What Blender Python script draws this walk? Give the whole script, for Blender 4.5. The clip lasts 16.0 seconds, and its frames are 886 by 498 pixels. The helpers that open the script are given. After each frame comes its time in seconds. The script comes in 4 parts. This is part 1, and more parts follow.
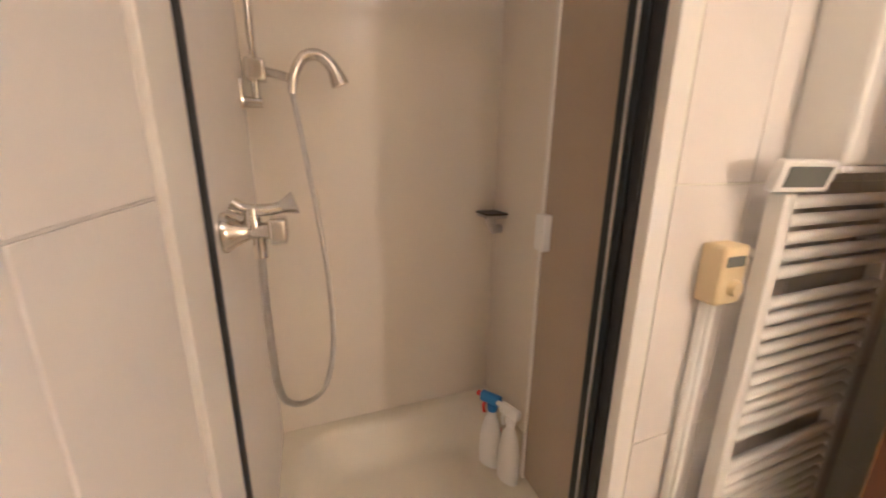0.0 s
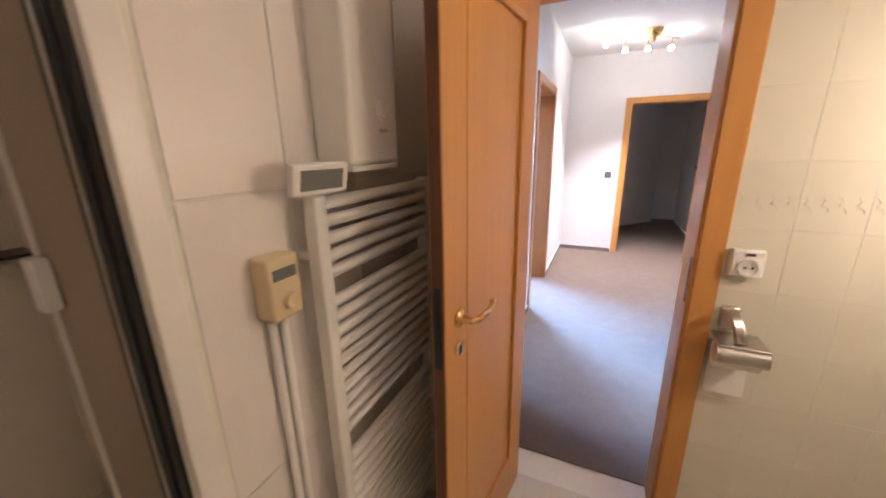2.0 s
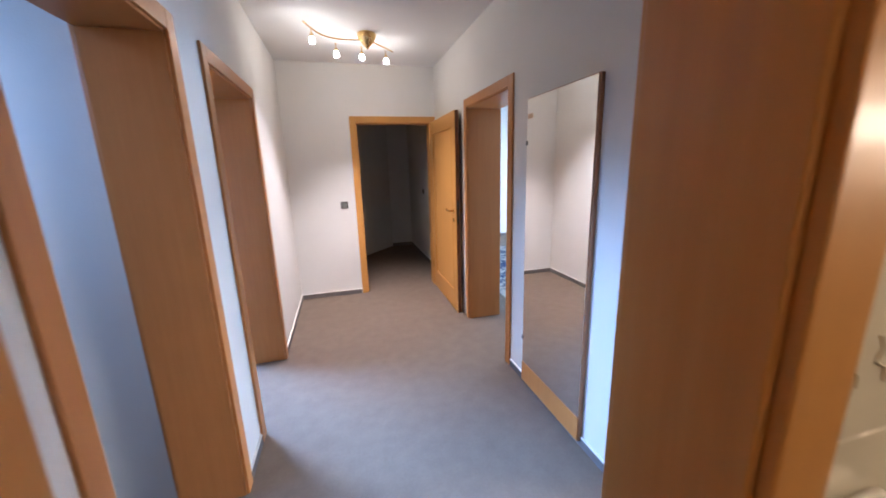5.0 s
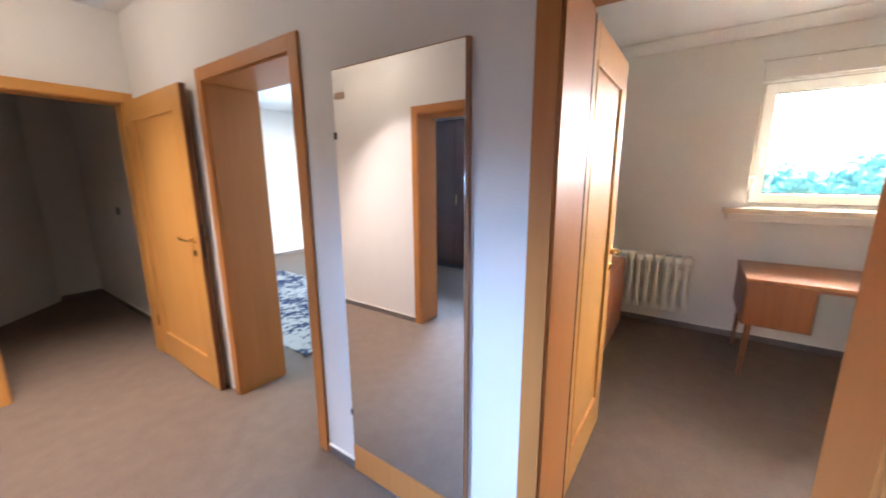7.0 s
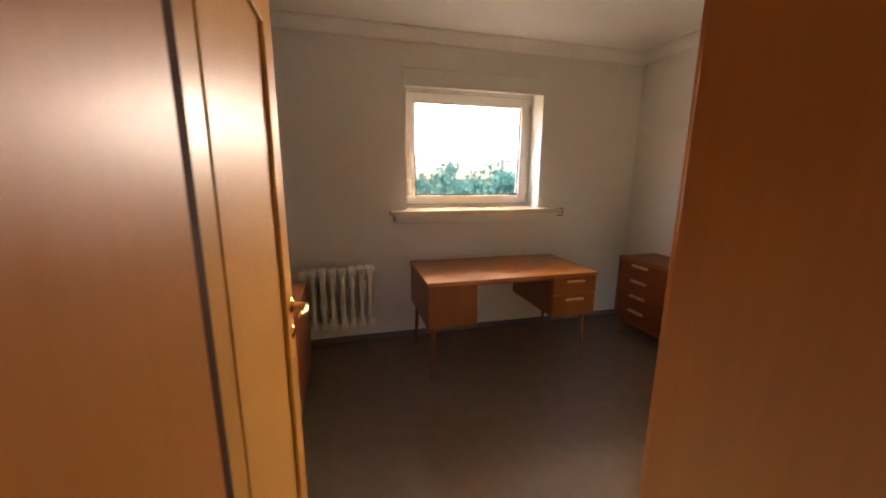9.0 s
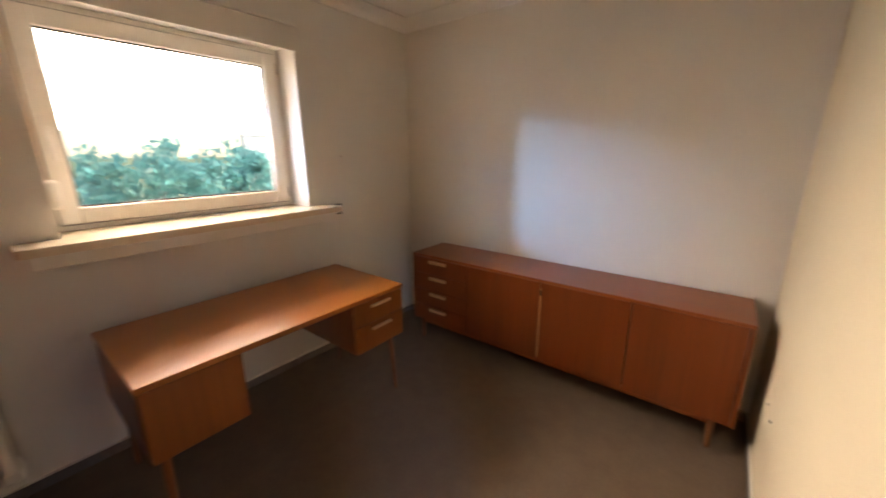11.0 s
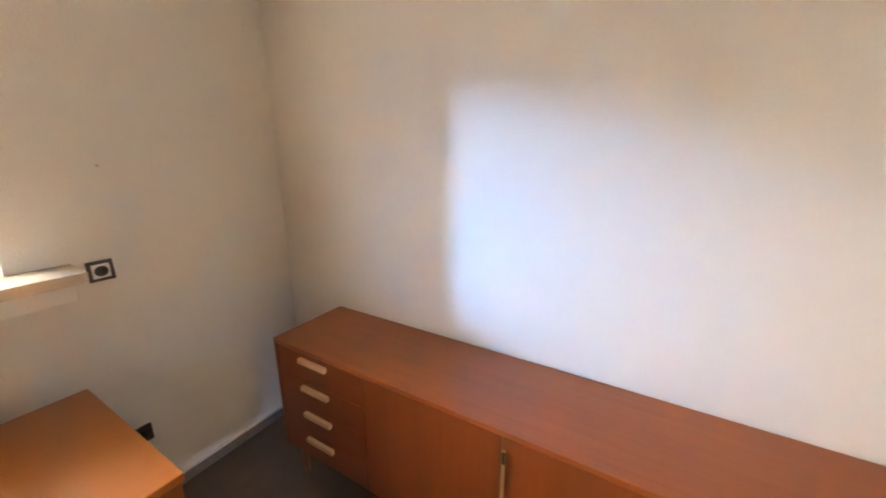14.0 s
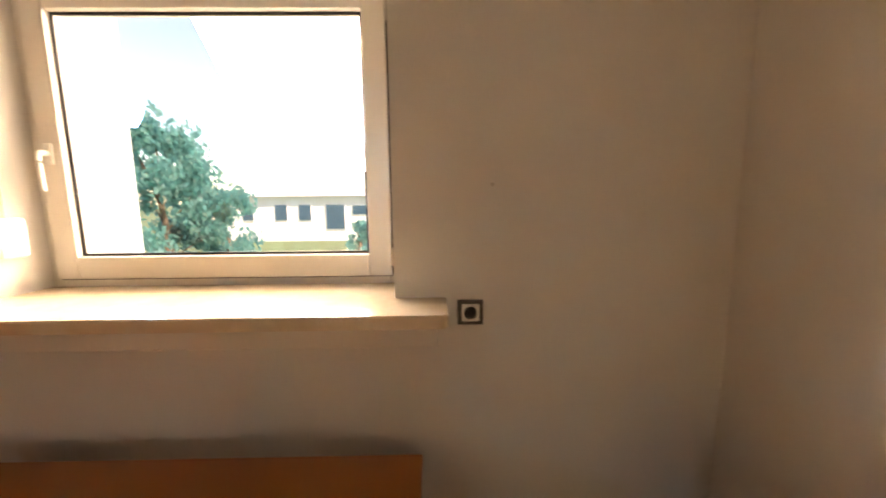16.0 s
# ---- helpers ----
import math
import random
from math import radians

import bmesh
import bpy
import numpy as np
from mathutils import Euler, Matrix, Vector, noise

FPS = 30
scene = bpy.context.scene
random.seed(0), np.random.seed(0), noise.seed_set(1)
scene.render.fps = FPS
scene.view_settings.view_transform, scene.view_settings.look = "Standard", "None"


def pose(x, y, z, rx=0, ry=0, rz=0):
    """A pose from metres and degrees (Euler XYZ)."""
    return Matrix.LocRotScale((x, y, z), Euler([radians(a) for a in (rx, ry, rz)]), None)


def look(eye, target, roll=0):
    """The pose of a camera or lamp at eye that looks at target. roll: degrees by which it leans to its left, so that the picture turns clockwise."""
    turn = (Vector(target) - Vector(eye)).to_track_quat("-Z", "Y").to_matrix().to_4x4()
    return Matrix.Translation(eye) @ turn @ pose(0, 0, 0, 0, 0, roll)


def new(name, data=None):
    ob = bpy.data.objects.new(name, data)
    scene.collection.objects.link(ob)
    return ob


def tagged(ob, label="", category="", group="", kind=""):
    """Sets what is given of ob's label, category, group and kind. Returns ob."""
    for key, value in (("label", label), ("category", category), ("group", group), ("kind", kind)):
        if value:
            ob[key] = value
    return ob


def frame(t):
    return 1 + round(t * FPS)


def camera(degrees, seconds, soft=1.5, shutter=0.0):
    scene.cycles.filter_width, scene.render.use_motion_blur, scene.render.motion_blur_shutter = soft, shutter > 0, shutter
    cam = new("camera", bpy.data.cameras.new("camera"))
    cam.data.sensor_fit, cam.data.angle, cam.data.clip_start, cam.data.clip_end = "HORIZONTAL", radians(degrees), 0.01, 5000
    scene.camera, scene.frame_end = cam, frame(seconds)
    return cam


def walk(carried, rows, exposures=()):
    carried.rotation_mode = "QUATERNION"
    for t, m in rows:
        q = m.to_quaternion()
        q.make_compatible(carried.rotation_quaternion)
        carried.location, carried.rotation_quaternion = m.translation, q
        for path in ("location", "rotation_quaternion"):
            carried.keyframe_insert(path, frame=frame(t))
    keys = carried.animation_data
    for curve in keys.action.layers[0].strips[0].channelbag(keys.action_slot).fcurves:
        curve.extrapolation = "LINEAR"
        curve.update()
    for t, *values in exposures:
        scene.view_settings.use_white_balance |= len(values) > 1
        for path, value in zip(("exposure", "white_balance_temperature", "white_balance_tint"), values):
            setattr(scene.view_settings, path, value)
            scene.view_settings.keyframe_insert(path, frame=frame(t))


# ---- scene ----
cam = camera(101.5, 16.0, soft=1.8, shutter=0.35)
PATH = [
    (0, (0.088, -1.443, 1.448), (-1.725, -0.761, 0.952), 0.7),
    (0.5, (0.111, -1.393, 1.473), (-1.526, -0.352, 0.985), -0.2),
    (1, (0.143, -1.319, 1.476), (-1.264, 0.009, 0.97), -0.8),
    (1.5, (0.176, -1.23, 1.479), (-0.888, 0.374, 0.938), -0.7),
    (2, (0.187, -1.108, 1.475), (-0.61, 0.645, 0.934), -1.0),
    (2.5, (0.227, -0.993, 1.475), (-0.298, 0.872, 0.979), -0.2),
    (3, (0.206, -0.822, 1.471), (-0.019, 1.108, 0.997), -0.2),
    (3.5, (0.149, -0.598, 1.482), (0.115, 1.347, 1.017), 0.2),
    (6, (0.16, 0.527, 1.46), (1.147, 2.22, 1.058), -0.5),
    (6.5, (0.166, 0.742, 1.428), (1.449, 2.229, 1.049), 1.2),
    (7, (0.235, 0.88, 1.438), (1.848, 1.995, 1.042), -0.3),
    (7.5, (0.392, 0.947, 1.424), (2.189, 1.749, 1.064), -1.1),
    (8, (0.604, 1.009, 1.46), (2.528, 1.376, 1.056), 0.1),
    (8.5, (0.879, 1.046, 1.449), (2.824, 0.867, 1.022), 0.2),
    (10.8, (1.792, 0.768, 1.504), (3.209, -0.573, 1.065), -0.4),
    (11, (1.878, 0.714, 1.533), (3.068, -0.808, 1.017), -0.3),
    (11.5, (1.914, 0.526, 1.543), (2.686, -1.242, 1.013), -1.4),
    (12, (2.027, 0.353, 1.576), (2.594, -1.498, 1.074), -1.3),
    (12.5, (2.13, 0.193, 1.579), (2.515, -1.725, 1.164), -1.4),
    (13, (2.157, -0.108, 1.571), (2.542, -2.022, 1.138), -1.8),
    (13.5, (2.255, -0.317, 1.565), (2.94, -2.141, 1.115), -1.1),
    (14, (2.413, -0.515, 1.558), (3.405, -2.163, 1.034), -0.2),
    (14.5, (2.568, -0.700, 1.555), (3.987, -2.005, 1.023), -0.4),
    (15, (2.685, -0.920, 1.487), (4.522, -1.588, 1.062), -1.1),
    (15.5, (2.914, -0.920, 1.493), (4.847, -1.254, 1.104), -0.2),
    (16, (3.132, -0.867, 1.465), (5.113, -0.899, 1.194), -0.5),
]
EXPOSURES = [(0.0, 4.2, 4850, 16), (0.5, 4.1, 4700, 12), (1.0, 3.75, 4800, 15), (2.0, 3.25, 5000, 16), (3.0, 2.6, 5100, 16), (3.5, 2.5, 5050, 16), (6.0, 2.4, 5450, 14), (6.5, 2.6, 5550, 14), (7.0, 2.65, 5850, 15), (7.5, 2.4, 6200, 18), (8.0, 1.95, 6700, 20), (8.5, 1.3, 7700, 24), (10.8, 1.5, 7400, 20), (11.5, 1.0, 7500, 20), (12.1, 0.95, 7300, 20), (12.5, 1.75, 6700, 18), (12.8, 2.15, 6700, 18), (13.2, 2.35, 6700, 17), (14.5, 2.35, 6700, 17), (15.0, 2.3, 7100, 17), (15.5, 1.95, 7800, 20), (16.0, 1.5, 8600, 23)]
walk(cam, [(t, look(eye, target, roll)) for t, eye, target, roll in PATH], EXPOSURES)
SKY = 0.15
P_STUDY, P_NORTH, P_RUG, P_WA, P_WB, P_BATH, P_SPOT = 480.0, 1.0, 38.0, 3.6, 17.0, 1.6, 16.5

# ---- world, sun, lights ----
world = bpy.data.worlds.new("world")
scene.world = world
world.use_nodes = True
wn = world.node_tree
sky = wn.nodes.new("ShaderNodeTexSky")
sky.sky_type = 'NISHITA'
sky.sun_disc = False
sky.sun_elevation = radians(48)
sky.sun_rotation = radians(200)
sky.air_density = 1.0
sky.dust_density = 0.6
wn.links.new(sky.outputs[0], wn.nodes["Background"].inputs[0])
wn.nodes["Background"].inputs[1].default_value = SKY

sun_data = bpy.data.lights.new("sun", 'SUN')
sun_data.energy, sun_data.angle, sun_data.color = 5.0, radians(0.6), (1.0, 0.95, 0.88)
sun = new("sun", sun_data)
sun.matrix_world = look((-20, -30, 40), (0, 0, 0))


def area_light(name, eye, target, w, h, power, color):
    d = bpy.data.lights.new(name, 'AREA')
    d.shape, d.size, d.size_y, d.energy, d.color = 'RECTANGLE', w, h, power, color
    o = new(name, d)
    o.matrix_world = look(eye, target)
    return o


area_light("window_light_study_south", (6.1, -0.75, 2.9), (4.2, -0.15, 1.6), 4.2, 2.7, P_STUDY, (1.0, 0.90, 0.76))
area_light("window_light_study_north", (8.7, 3.53, 2.85), (3.05, -1.785, 1.20), 0.36, 0.60, P_NORTH, (0.26, 0.55, 1.0)).data.spread = radians(12)
area_light("window_light_rug_room", (5.15, 5.3, 1.5), (1.0, 2.3, 0.5), 1.6, 1.8, P_RUG, (0.52, 0.74, 1.0))
# unseen lamps added inside the windowless west rooms, to brighten the hall in blue
area_light("hall_fill_west_a", (-1.6, 1.60, 2.2), (0.6, 1.0, 0.15), 0.7, 0.6, P_WA, (0.40, 0.62, 1.0)).data.spread = radians(95)
area_light("hall_fill_west_b", (-1.5, 3.5, 2.3), (0.5, 2.0, 0.2), 0.7, 0.3, P_WB, (0.40, 0.62, 1.0)).data.spread = radians(80)


def bulb_light(name, loc, power, color, r=0.03):
    d = bpy.data.lights.new(name, 'POINT')
    d.energy, d.color, d.shadow_soft_size = power, color, r
    o = new(name, d)
    o.location = loc
    return o


def spot_light(name, loc, power, color):
    d = bpy.data.lights.new(name, 'SPOT')
    d.energy, d.color, d.shadow_soft_size = power, color, 0.02
    d.spot_size, d.spot_blend = radians(92), 0.9
    o = new(name, d)
    o.location = loc
    return o


WARM = (1.0, 0.70, 0.42)
bulb_light("vanity_bulb_light", (1.24, -0.12, 1.54), P_BATH, WARM, 0.04)
bulb_light("bath_ceiling_bulb_light", (0.60, -0.95, 2.50), 0.50, WARM, 0.10)

# ---- materials ----
def mat(name, base, rough=0.5, metal=0.0, var=0.0, scale=8.0, bump=0.0, bump_scale=60.0, stretch=(1, 1, 1),
        second=None, rnd=0.0, spec=0.5, coat=0.0, rough_var=0.0):
    m = bpy.data.materials.new(name)
    m.use_nodes = True
    nt = m.node_tree
    b = nt.nodes["Principled BSDF"]
    b.inputs["Roughness"].default_value = rough
    b.inputs["Metallic"].default_value = metal
    b.inputs["Specular IOR Level"].default_value = spec
    b.inputs["Coat Weight"].default_value = coat
    b.inputs["Coat Roughness"].default_value = 0.12
    b.inputs["Base Color"].default_value = (*base, 1)
    tc = nt.nodes.new("ShaderNodeTexCoord")
    mp = nt.nodes.new("ShaderNodeMapping")
    mp.inputs["Scale"].default_value = stretch
    nt.links.new(tc.outputs["Object"], mp.inputs[0])
    if var or second:
        n = nt.nodes.new("ShaderNodeTexNoise")
        n.inputs["Scale"].default_value = scale
        n.inputs["Detail"].default_value = 6
        n.inputs["Roughness"].default_value = 0.62
        nt.links.new(mp.outputs[0], n.inputs[0])
        n2 = nt.nodes.new("ShaderNodeTexNoise")
        n2.inputs["Scale"].default_value = scale * 0.17
        n2.inputs["Detail"].default_value = 3
        nt.links.new(mp.outputs[0], n2.inputs[0])
        mx = nt.nodes.new("ShaderNodeMath")
        mx.operation = 'MULTIPLY_ADD'
        nt.links.new(n2.outputs[0], mx.inputs[0])
        mx.inputs[1].default_value = 0.5
        half = nt.nodes.new("ShaderNodeMath")
        half.operation = 'MULTIPLY'
        half.inputs[1].default_value = 0.5
        nt.links.new(n.outputs[0], half.inputs[0])
        nt.links.new(half.outputs[0], mx.inputs[2])
        ramp = nt.nodes.new("ShaderNodeValToRGB")
        lo = second if second else tuple(max(0.0, c * (1 - var)) for c in base)
        hi = base if second else tuple(min(1.0, c * (1 + var)) for c in base)
        ramp.color_ramp.elements[0].position, ramp.color_ramp.elements[0].color = 0.33, (*lo, 1)
        ramp.color_ramp.elements[1].position, ramp.color_ramp.elements[1].color = 0.67, (*hi, 1)
        nt.links.new(mx.outputs[0], ramp.inputs[0])
        last = ramp.outputs[0]
        if rnd:
            oi = nt.nodes.new("ShaderNodeObjectInfo")
            hv = nt.nodes.new("ShaderNodeHueSaturation")
            mr = nt.nodes.new("ShaderNodeMapRange")
            mr.inputs[3].default_value, mr.inputs[4].default_value = 1 - rnd, 1 + rnd
            nt.links.new(oi.outputs["Random"], mr.inputs[0])
            nt.links.new(mr.outputs[0], hv.inputs["Value"])
            nt.links.new(last, hv.inputs["Color"])
            last = hv.outputs[0]
        nt.links.new(last, b.inputs["Base Color"])
        if rough_var:
            rr = nt.nodes.new("ShaderNodeMapRange")
            rr.inputs[1].default_value, rr.inputs[2].default_value = 0.3, 0.7
            rr.inputs[3].default_value, rr.inputs[4].default_value = rough - rough_var, rough + rough_var
            nt.links.new(mx.outputs[0], rr.inputs[0])
            nt.links.new(rr.outputs[0], b.inputs["Roughness"])
    if bump:
        nb = nt.nodes.new("ShaderNodeTexNoise")
        nb.inputs["Scale"].default_value = bump_scale
        nb.inputs["Detail"].default_value = 4
        nt.links.new(mp.outputs[0], nb.inputs[0])
        bp = nt.nodes.new("ShaderNodeBump")
        bp.inputs["Strength"].default_value = bump
        bp.inputs["Distance"].default_value = 0.004
        nt.links.new(nb.outputs[0], bp.inputs["Height"])
        nt.links.new(bp.outputs[0], b.inputs["Normal"])
    return m


def glow(name, color, strength):
    m = bpy.data.materials.new(name)
    m.use_nodes = True
    b = m.node_tree.nodes["Principled BSDF"]
    b.inputs["Base Color"].default_value = (*color, 1)
    b.inputs["Emission Color"].default_value = (*color, 1)
    b.inputs["Emission Strength"].default_value = strength
    return m


WALL = mat("woodchip_wall", (0.72, 0.695, 0.65), 0.9, var=0.03, scale=3, bump=0.35, bump_scale=130, spec=0.2)
# woodchip wall with the warm light that falls on it tinted into the base
WALL_WARMLIT = mat("warmlit_woodchip_wall", (0.63, 0.56, 0.41), 0.9, var=0.03, scale=3, bump=0.35, bump_scale=130, spec=0.2)
CEIL = mat("ceiling_paint", (0.80, 0.79, 0.77), 0.9, var=0.02, scale=3, bump=0.2, bump_scale=110, spec=0.2)
DARKWALL = mat("grey_wall", (0.72, 0.71, 0.68), 0.9, var=0.05, scale=3, bump=0.3, bump_scale=120, spec=0.2)
CARPET = mat("carpet_loop", (0.195, 0.146, 0.108), 0.97, var=0.10, scale=60, bump=0.9, bump_scale=420, spec=0.1)
CARPET_STRIP = mat("carpet_skirting", (0.17, 0.15, 0.14), 0.95, var=0.15, scale=40, bump=0.6, bump_scale=300, spec=0.1)
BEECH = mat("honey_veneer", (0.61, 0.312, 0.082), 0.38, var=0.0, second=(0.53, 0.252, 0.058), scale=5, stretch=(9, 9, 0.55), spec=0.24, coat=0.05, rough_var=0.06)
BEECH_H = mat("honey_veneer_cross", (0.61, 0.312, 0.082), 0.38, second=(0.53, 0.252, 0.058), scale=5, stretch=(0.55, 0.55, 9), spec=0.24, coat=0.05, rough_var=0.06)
# dark brown door edge and seal, with the shadow there taken into the colour
SHADED_EDGE = mat("shaded_veneer_edge", (0.16, 0.06, 0.025), 0.5, second=(0.11, 0.04, 0.016), scale=6, stretch=(9, 9, 0.6))
# honey veneer made darker and redder: dim blue hall light put into the colour
FRAMEWOOD_DIM = mat("dim_frame_veneer", (0.49, 0.205, 0.058), 0.40, second=(0.42, 0.165, 0.043), scale=5, stretch=(9, 9, 0.55), spec=0.25, rough_var=0.05)
FRAMEWOOD_DIM_H = mat("dim_frame_veneer_cross", (0.49, 0.205, 0.058), 0.40, second=(0.42, 0.165, 0.043), scale=5, stretch=(0.55, 0.55, 9), spec=0.25, rough_var=0.05)
SEAL = mat("rubber_seal", (0.07, 0.03, 0.017), 0.9, var=0.1, spec=0.1)
# one teak: fronts darker, flat boards lighter, shade and daylight put into the colours
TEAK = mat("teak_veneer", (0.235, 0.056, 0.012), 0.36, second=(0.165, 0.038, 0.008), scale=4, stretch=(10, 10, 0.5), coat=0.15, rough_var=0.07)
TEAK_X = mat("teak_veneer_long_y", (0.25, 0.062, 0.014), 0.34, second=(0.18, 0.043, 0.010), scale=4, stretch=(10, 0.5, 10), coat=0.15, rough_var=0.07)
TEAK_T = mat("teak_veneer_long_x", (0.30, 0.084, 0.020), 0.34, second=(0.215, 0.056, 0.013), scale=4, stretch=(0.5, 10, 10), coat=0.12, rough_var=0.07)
# desk top lighter and yellower than its sides: window sheen mixed into the veneer
DESKTOP_LIT = mat("lit_desk_veneer", (0.36, 0.120, 0.022), 0.31, second=(0.375, 0.128, 0.025), scale=4, stretch=(10, 0.5, 10), coat=0.2, rough_var=0.015)
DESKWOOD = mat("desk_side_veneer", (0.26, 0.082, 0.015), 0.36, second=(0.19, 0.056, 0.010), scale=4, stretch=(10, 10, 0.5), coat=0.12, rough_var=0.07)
DARKWOOD = mat("dark_wardrobe_veneer", (0.07, 0.03, 0.018), 0.25, second=(0.04, 0.016, 0.01), scale=4, stretch=(10, 10, 0.5), coat=0.3)
LEGWOOD = mat("dark_leg_wood", (0.20, 0.075, 0.025), 0.4, second=(0.14, 0.05, 0.016), scale=6, stretch=(9, 9, 0.6))
HANDLEWOOD = mat("pale_handle_wood", (0.62, 0.40, 0.24), 0.4, var=0.12, scale=30)
BLACK = mat("black_rubber", (0.012, 0.012, 0.013), 0.45, var=0.1)
ALU = mat("dark_aluminium", (0.045, 0.052, 0.056), 0.35, 0.85, var=0.08, scale=20, stretch=(8, 8, 0.4))
TRIM = mat("white_plastic_trim", (0.78, 0.74, 0.66), 0.35, var=0.03, scale=5)
TILE = mat("glazed_tile", (0.68, 0.65, 0.53), 0.19, var=0.035, scale=6, bump=0.05, bump_scale=14, rnd=0.02)
TILE_G = mat("glazed_wall_tile", (0.76, 0.71, 0.65), 0.22, var=0.04, scale=5, bump=0.08, bump_scale=10, rnd=0.015)
GROUT = mat("tile_grout", (0.76, 0.73, 0.62), 0.9, var=0.05, scale=40)
PANEL = mat("shower_panel", (0.38, 0.30, 0.21), 0.35, var=0.04, scale=4, bump=0.1, bump_scale=40)
SHOWERWALL = mat("shower_wall_sheet", (0.82, 0.745, 0.62), 0.16, var=0.03, scale=2, bump=0.03, bump_scale=6)
ACRYL = mat("shower_acrylic", (0.81, 0.75, 0.61), 0.12, var=0.03, scale=3)
CHROME = mat("chrome", (0.72, 0.68, 0.62), 0.16, 1.0, var=0.06, scale=12)
STEEL = mat("brushed_steel", (0.55, 0.52, 0.48), 0.32, 1.0, var=0.10, scale=30, stretch=(1, 1, 8))
BRASS = mat("brass", (0.80, 0.55, 0.22), 0.2, 1.0, var=0.08, scale=15)
RADWHITE = mat("radiator_enamel", (0.78, 0.76, 0.70), 0.28, var=0.03, scale=6)
PLASTIC = mat("white_plastic", (0.80, 0.78, 0.73), 0.35, var=0.02, scale=6)
CREAM = mat("aged_cream_plastic", (0.72, 0.58, 0.33), 0.42, var=0.06, scale=8)
GREYSCREEN = mat("lcd_screen", (0.16, 0.17, 0.15), 0.2, var=0.08, scale=6)
DARKPL = mat("dark_plastic", (0.05, 0.04, 0.035), 0.4, var=0.1, scale=10)
STONE = mat("sill_stone", (0.70, 0.60, 0.45), 0.16, second=(0.60, 0.49, 0.35), scale=22, bump=0.03, bump_scale=40, coat=0.2)
WINFRAME = mat("window_paint", (0.72, 0.69, 0.63), 0.35, var=0.03, scale=6)
BLUEPL = mat("blue_plastic", (0.03, 0.20, 0.55), 0.35, var=0.05)
REDPL = mat("red_plastic", (0.65, 0.05, 0.04), 0.35, var=0.05)
PAPER = mat("tissue_paper", (0.85, 0.83, 0.79), 0.95, var=0.02, scale=20, bump=0.4, bump_scale=120)
MIRROR = mat("mirror_silver", (0.90, 0.90, 0.90), 0.015, 1.0)
MIRRORWOOD = mat("mirror_board", (0.42, 0.21, 0.10), 0.4, second=(0.34, 0.15, 0.06), scale=5, stretch=(9, 9, 0.6))
RUG_A = mat("rug_pile", (0.36, 0.32, 0.26), 0.95, second=(0.002, 0.012, 0.05), scale=20, bump=0.8, bump_scale=200)
rr = RUG_A.node_tree.nodes["Color Ramp"].color_ramp.elements
rr[0].position, rr[1].position = 0.465, 0.535
LEAF = mat("leaf", (0.10, 0.22, 0.20), 0.5, var=0.45, scale=2, rnd=0.1)
leaf_nodes = LEAF.node_tree
glow_through = leaf_nodes.nodes.new("ShaderNodeBsdfTranslucent")
glow_through.inputs["Color"].default_value = (0.22, 0.60, 0.56, 1)
leaf_mix = leaf_nodes.nodes.new("ShaderNodeMixShader")
leaf_mix.inputs[0].default_value = 0.6
leaf_nodes.links.new(leaf_nodes.nodes["Principled BSDF"].outputs[0], leaf_mix.inputs[1])
leaf_nodes.links.new(glow_through.outputs[0], leaf_mix.inputs[2])
leaf_nodes.links.new(leaf_mix.outputs[0], leaf_nodes.nodes["Material Output"].inputs[0])
BARK = mat("bark", (0.14, 0.10, 0.07), 0.9, var=0.3, scale=8, bump=0.6, bump_scale=20)
RENDERW = mat("house_render", (0.78, 0.77, 0.74), 0.9, var=0.04, scale=1)
ROOF = mat("roof_tiles", (0.50, 0.48, 0.46), 0.8, var=0.2, scale=3)
GRASS = mat("lawn", (0.09, 0.13, 0.06), 0.95, var=0.3, scale=1.5, bump=0.5, bump_scale=20)
DARKGLASS = mat("dark_glass", (0.05, 0.10, 0.14), 0.08, var=0.1)
BULB = glow("bulb_glow", (1.0, 0.86, 0.66), 12.0)
GLASS = bpy.data.materials.new("window_glass")
GLASS.use_nodes = True
gb = GLASS.node_tree.nodes["Principled BSDF"]
gb.inputs["Transmission Weight"].default_value = 1.0
gb.inputs["Roughness"].default_value = 0.0
gb.inputs["IOR"].default_value = 1.45
gb.inputs["Base Color"].default_value = (1, 1, 1, 1)


# ---- mesh helpers ----
def box(bm, x0, x1, y0, y1, z0, z1, bevel=0.0, seg=2):
    x0, x1 = min(x0, x1), max(x0, x1)
    y0, y1 = min(y0, y1), max(y0, y1)
    z0, z1 = min(z0, z1), max(z0, z1)
    m = Matrix.Translation(((x0 + x1) / 2, (y0 + y1) / 2, (z0 + z1) / 2)) @ Matrix.Diagonal((x1 - x0, y1 - y0, z1 - z0, 1))
    r = bmesh.ops.create_cube(bm, size=1, matrix=m)
    if bevel:
        es = list({e for v in r["verts"] for e in v.link_edges})
        for f in bmesh.ops.bevel(bm, geom=es, offset=bevel, segments=seg, affect='EDGES', profile=0.5)["faces"]:
            f.normal_update()
            f.smooth = max(abs(c) for c in f.normal) < 0.999
    return bm


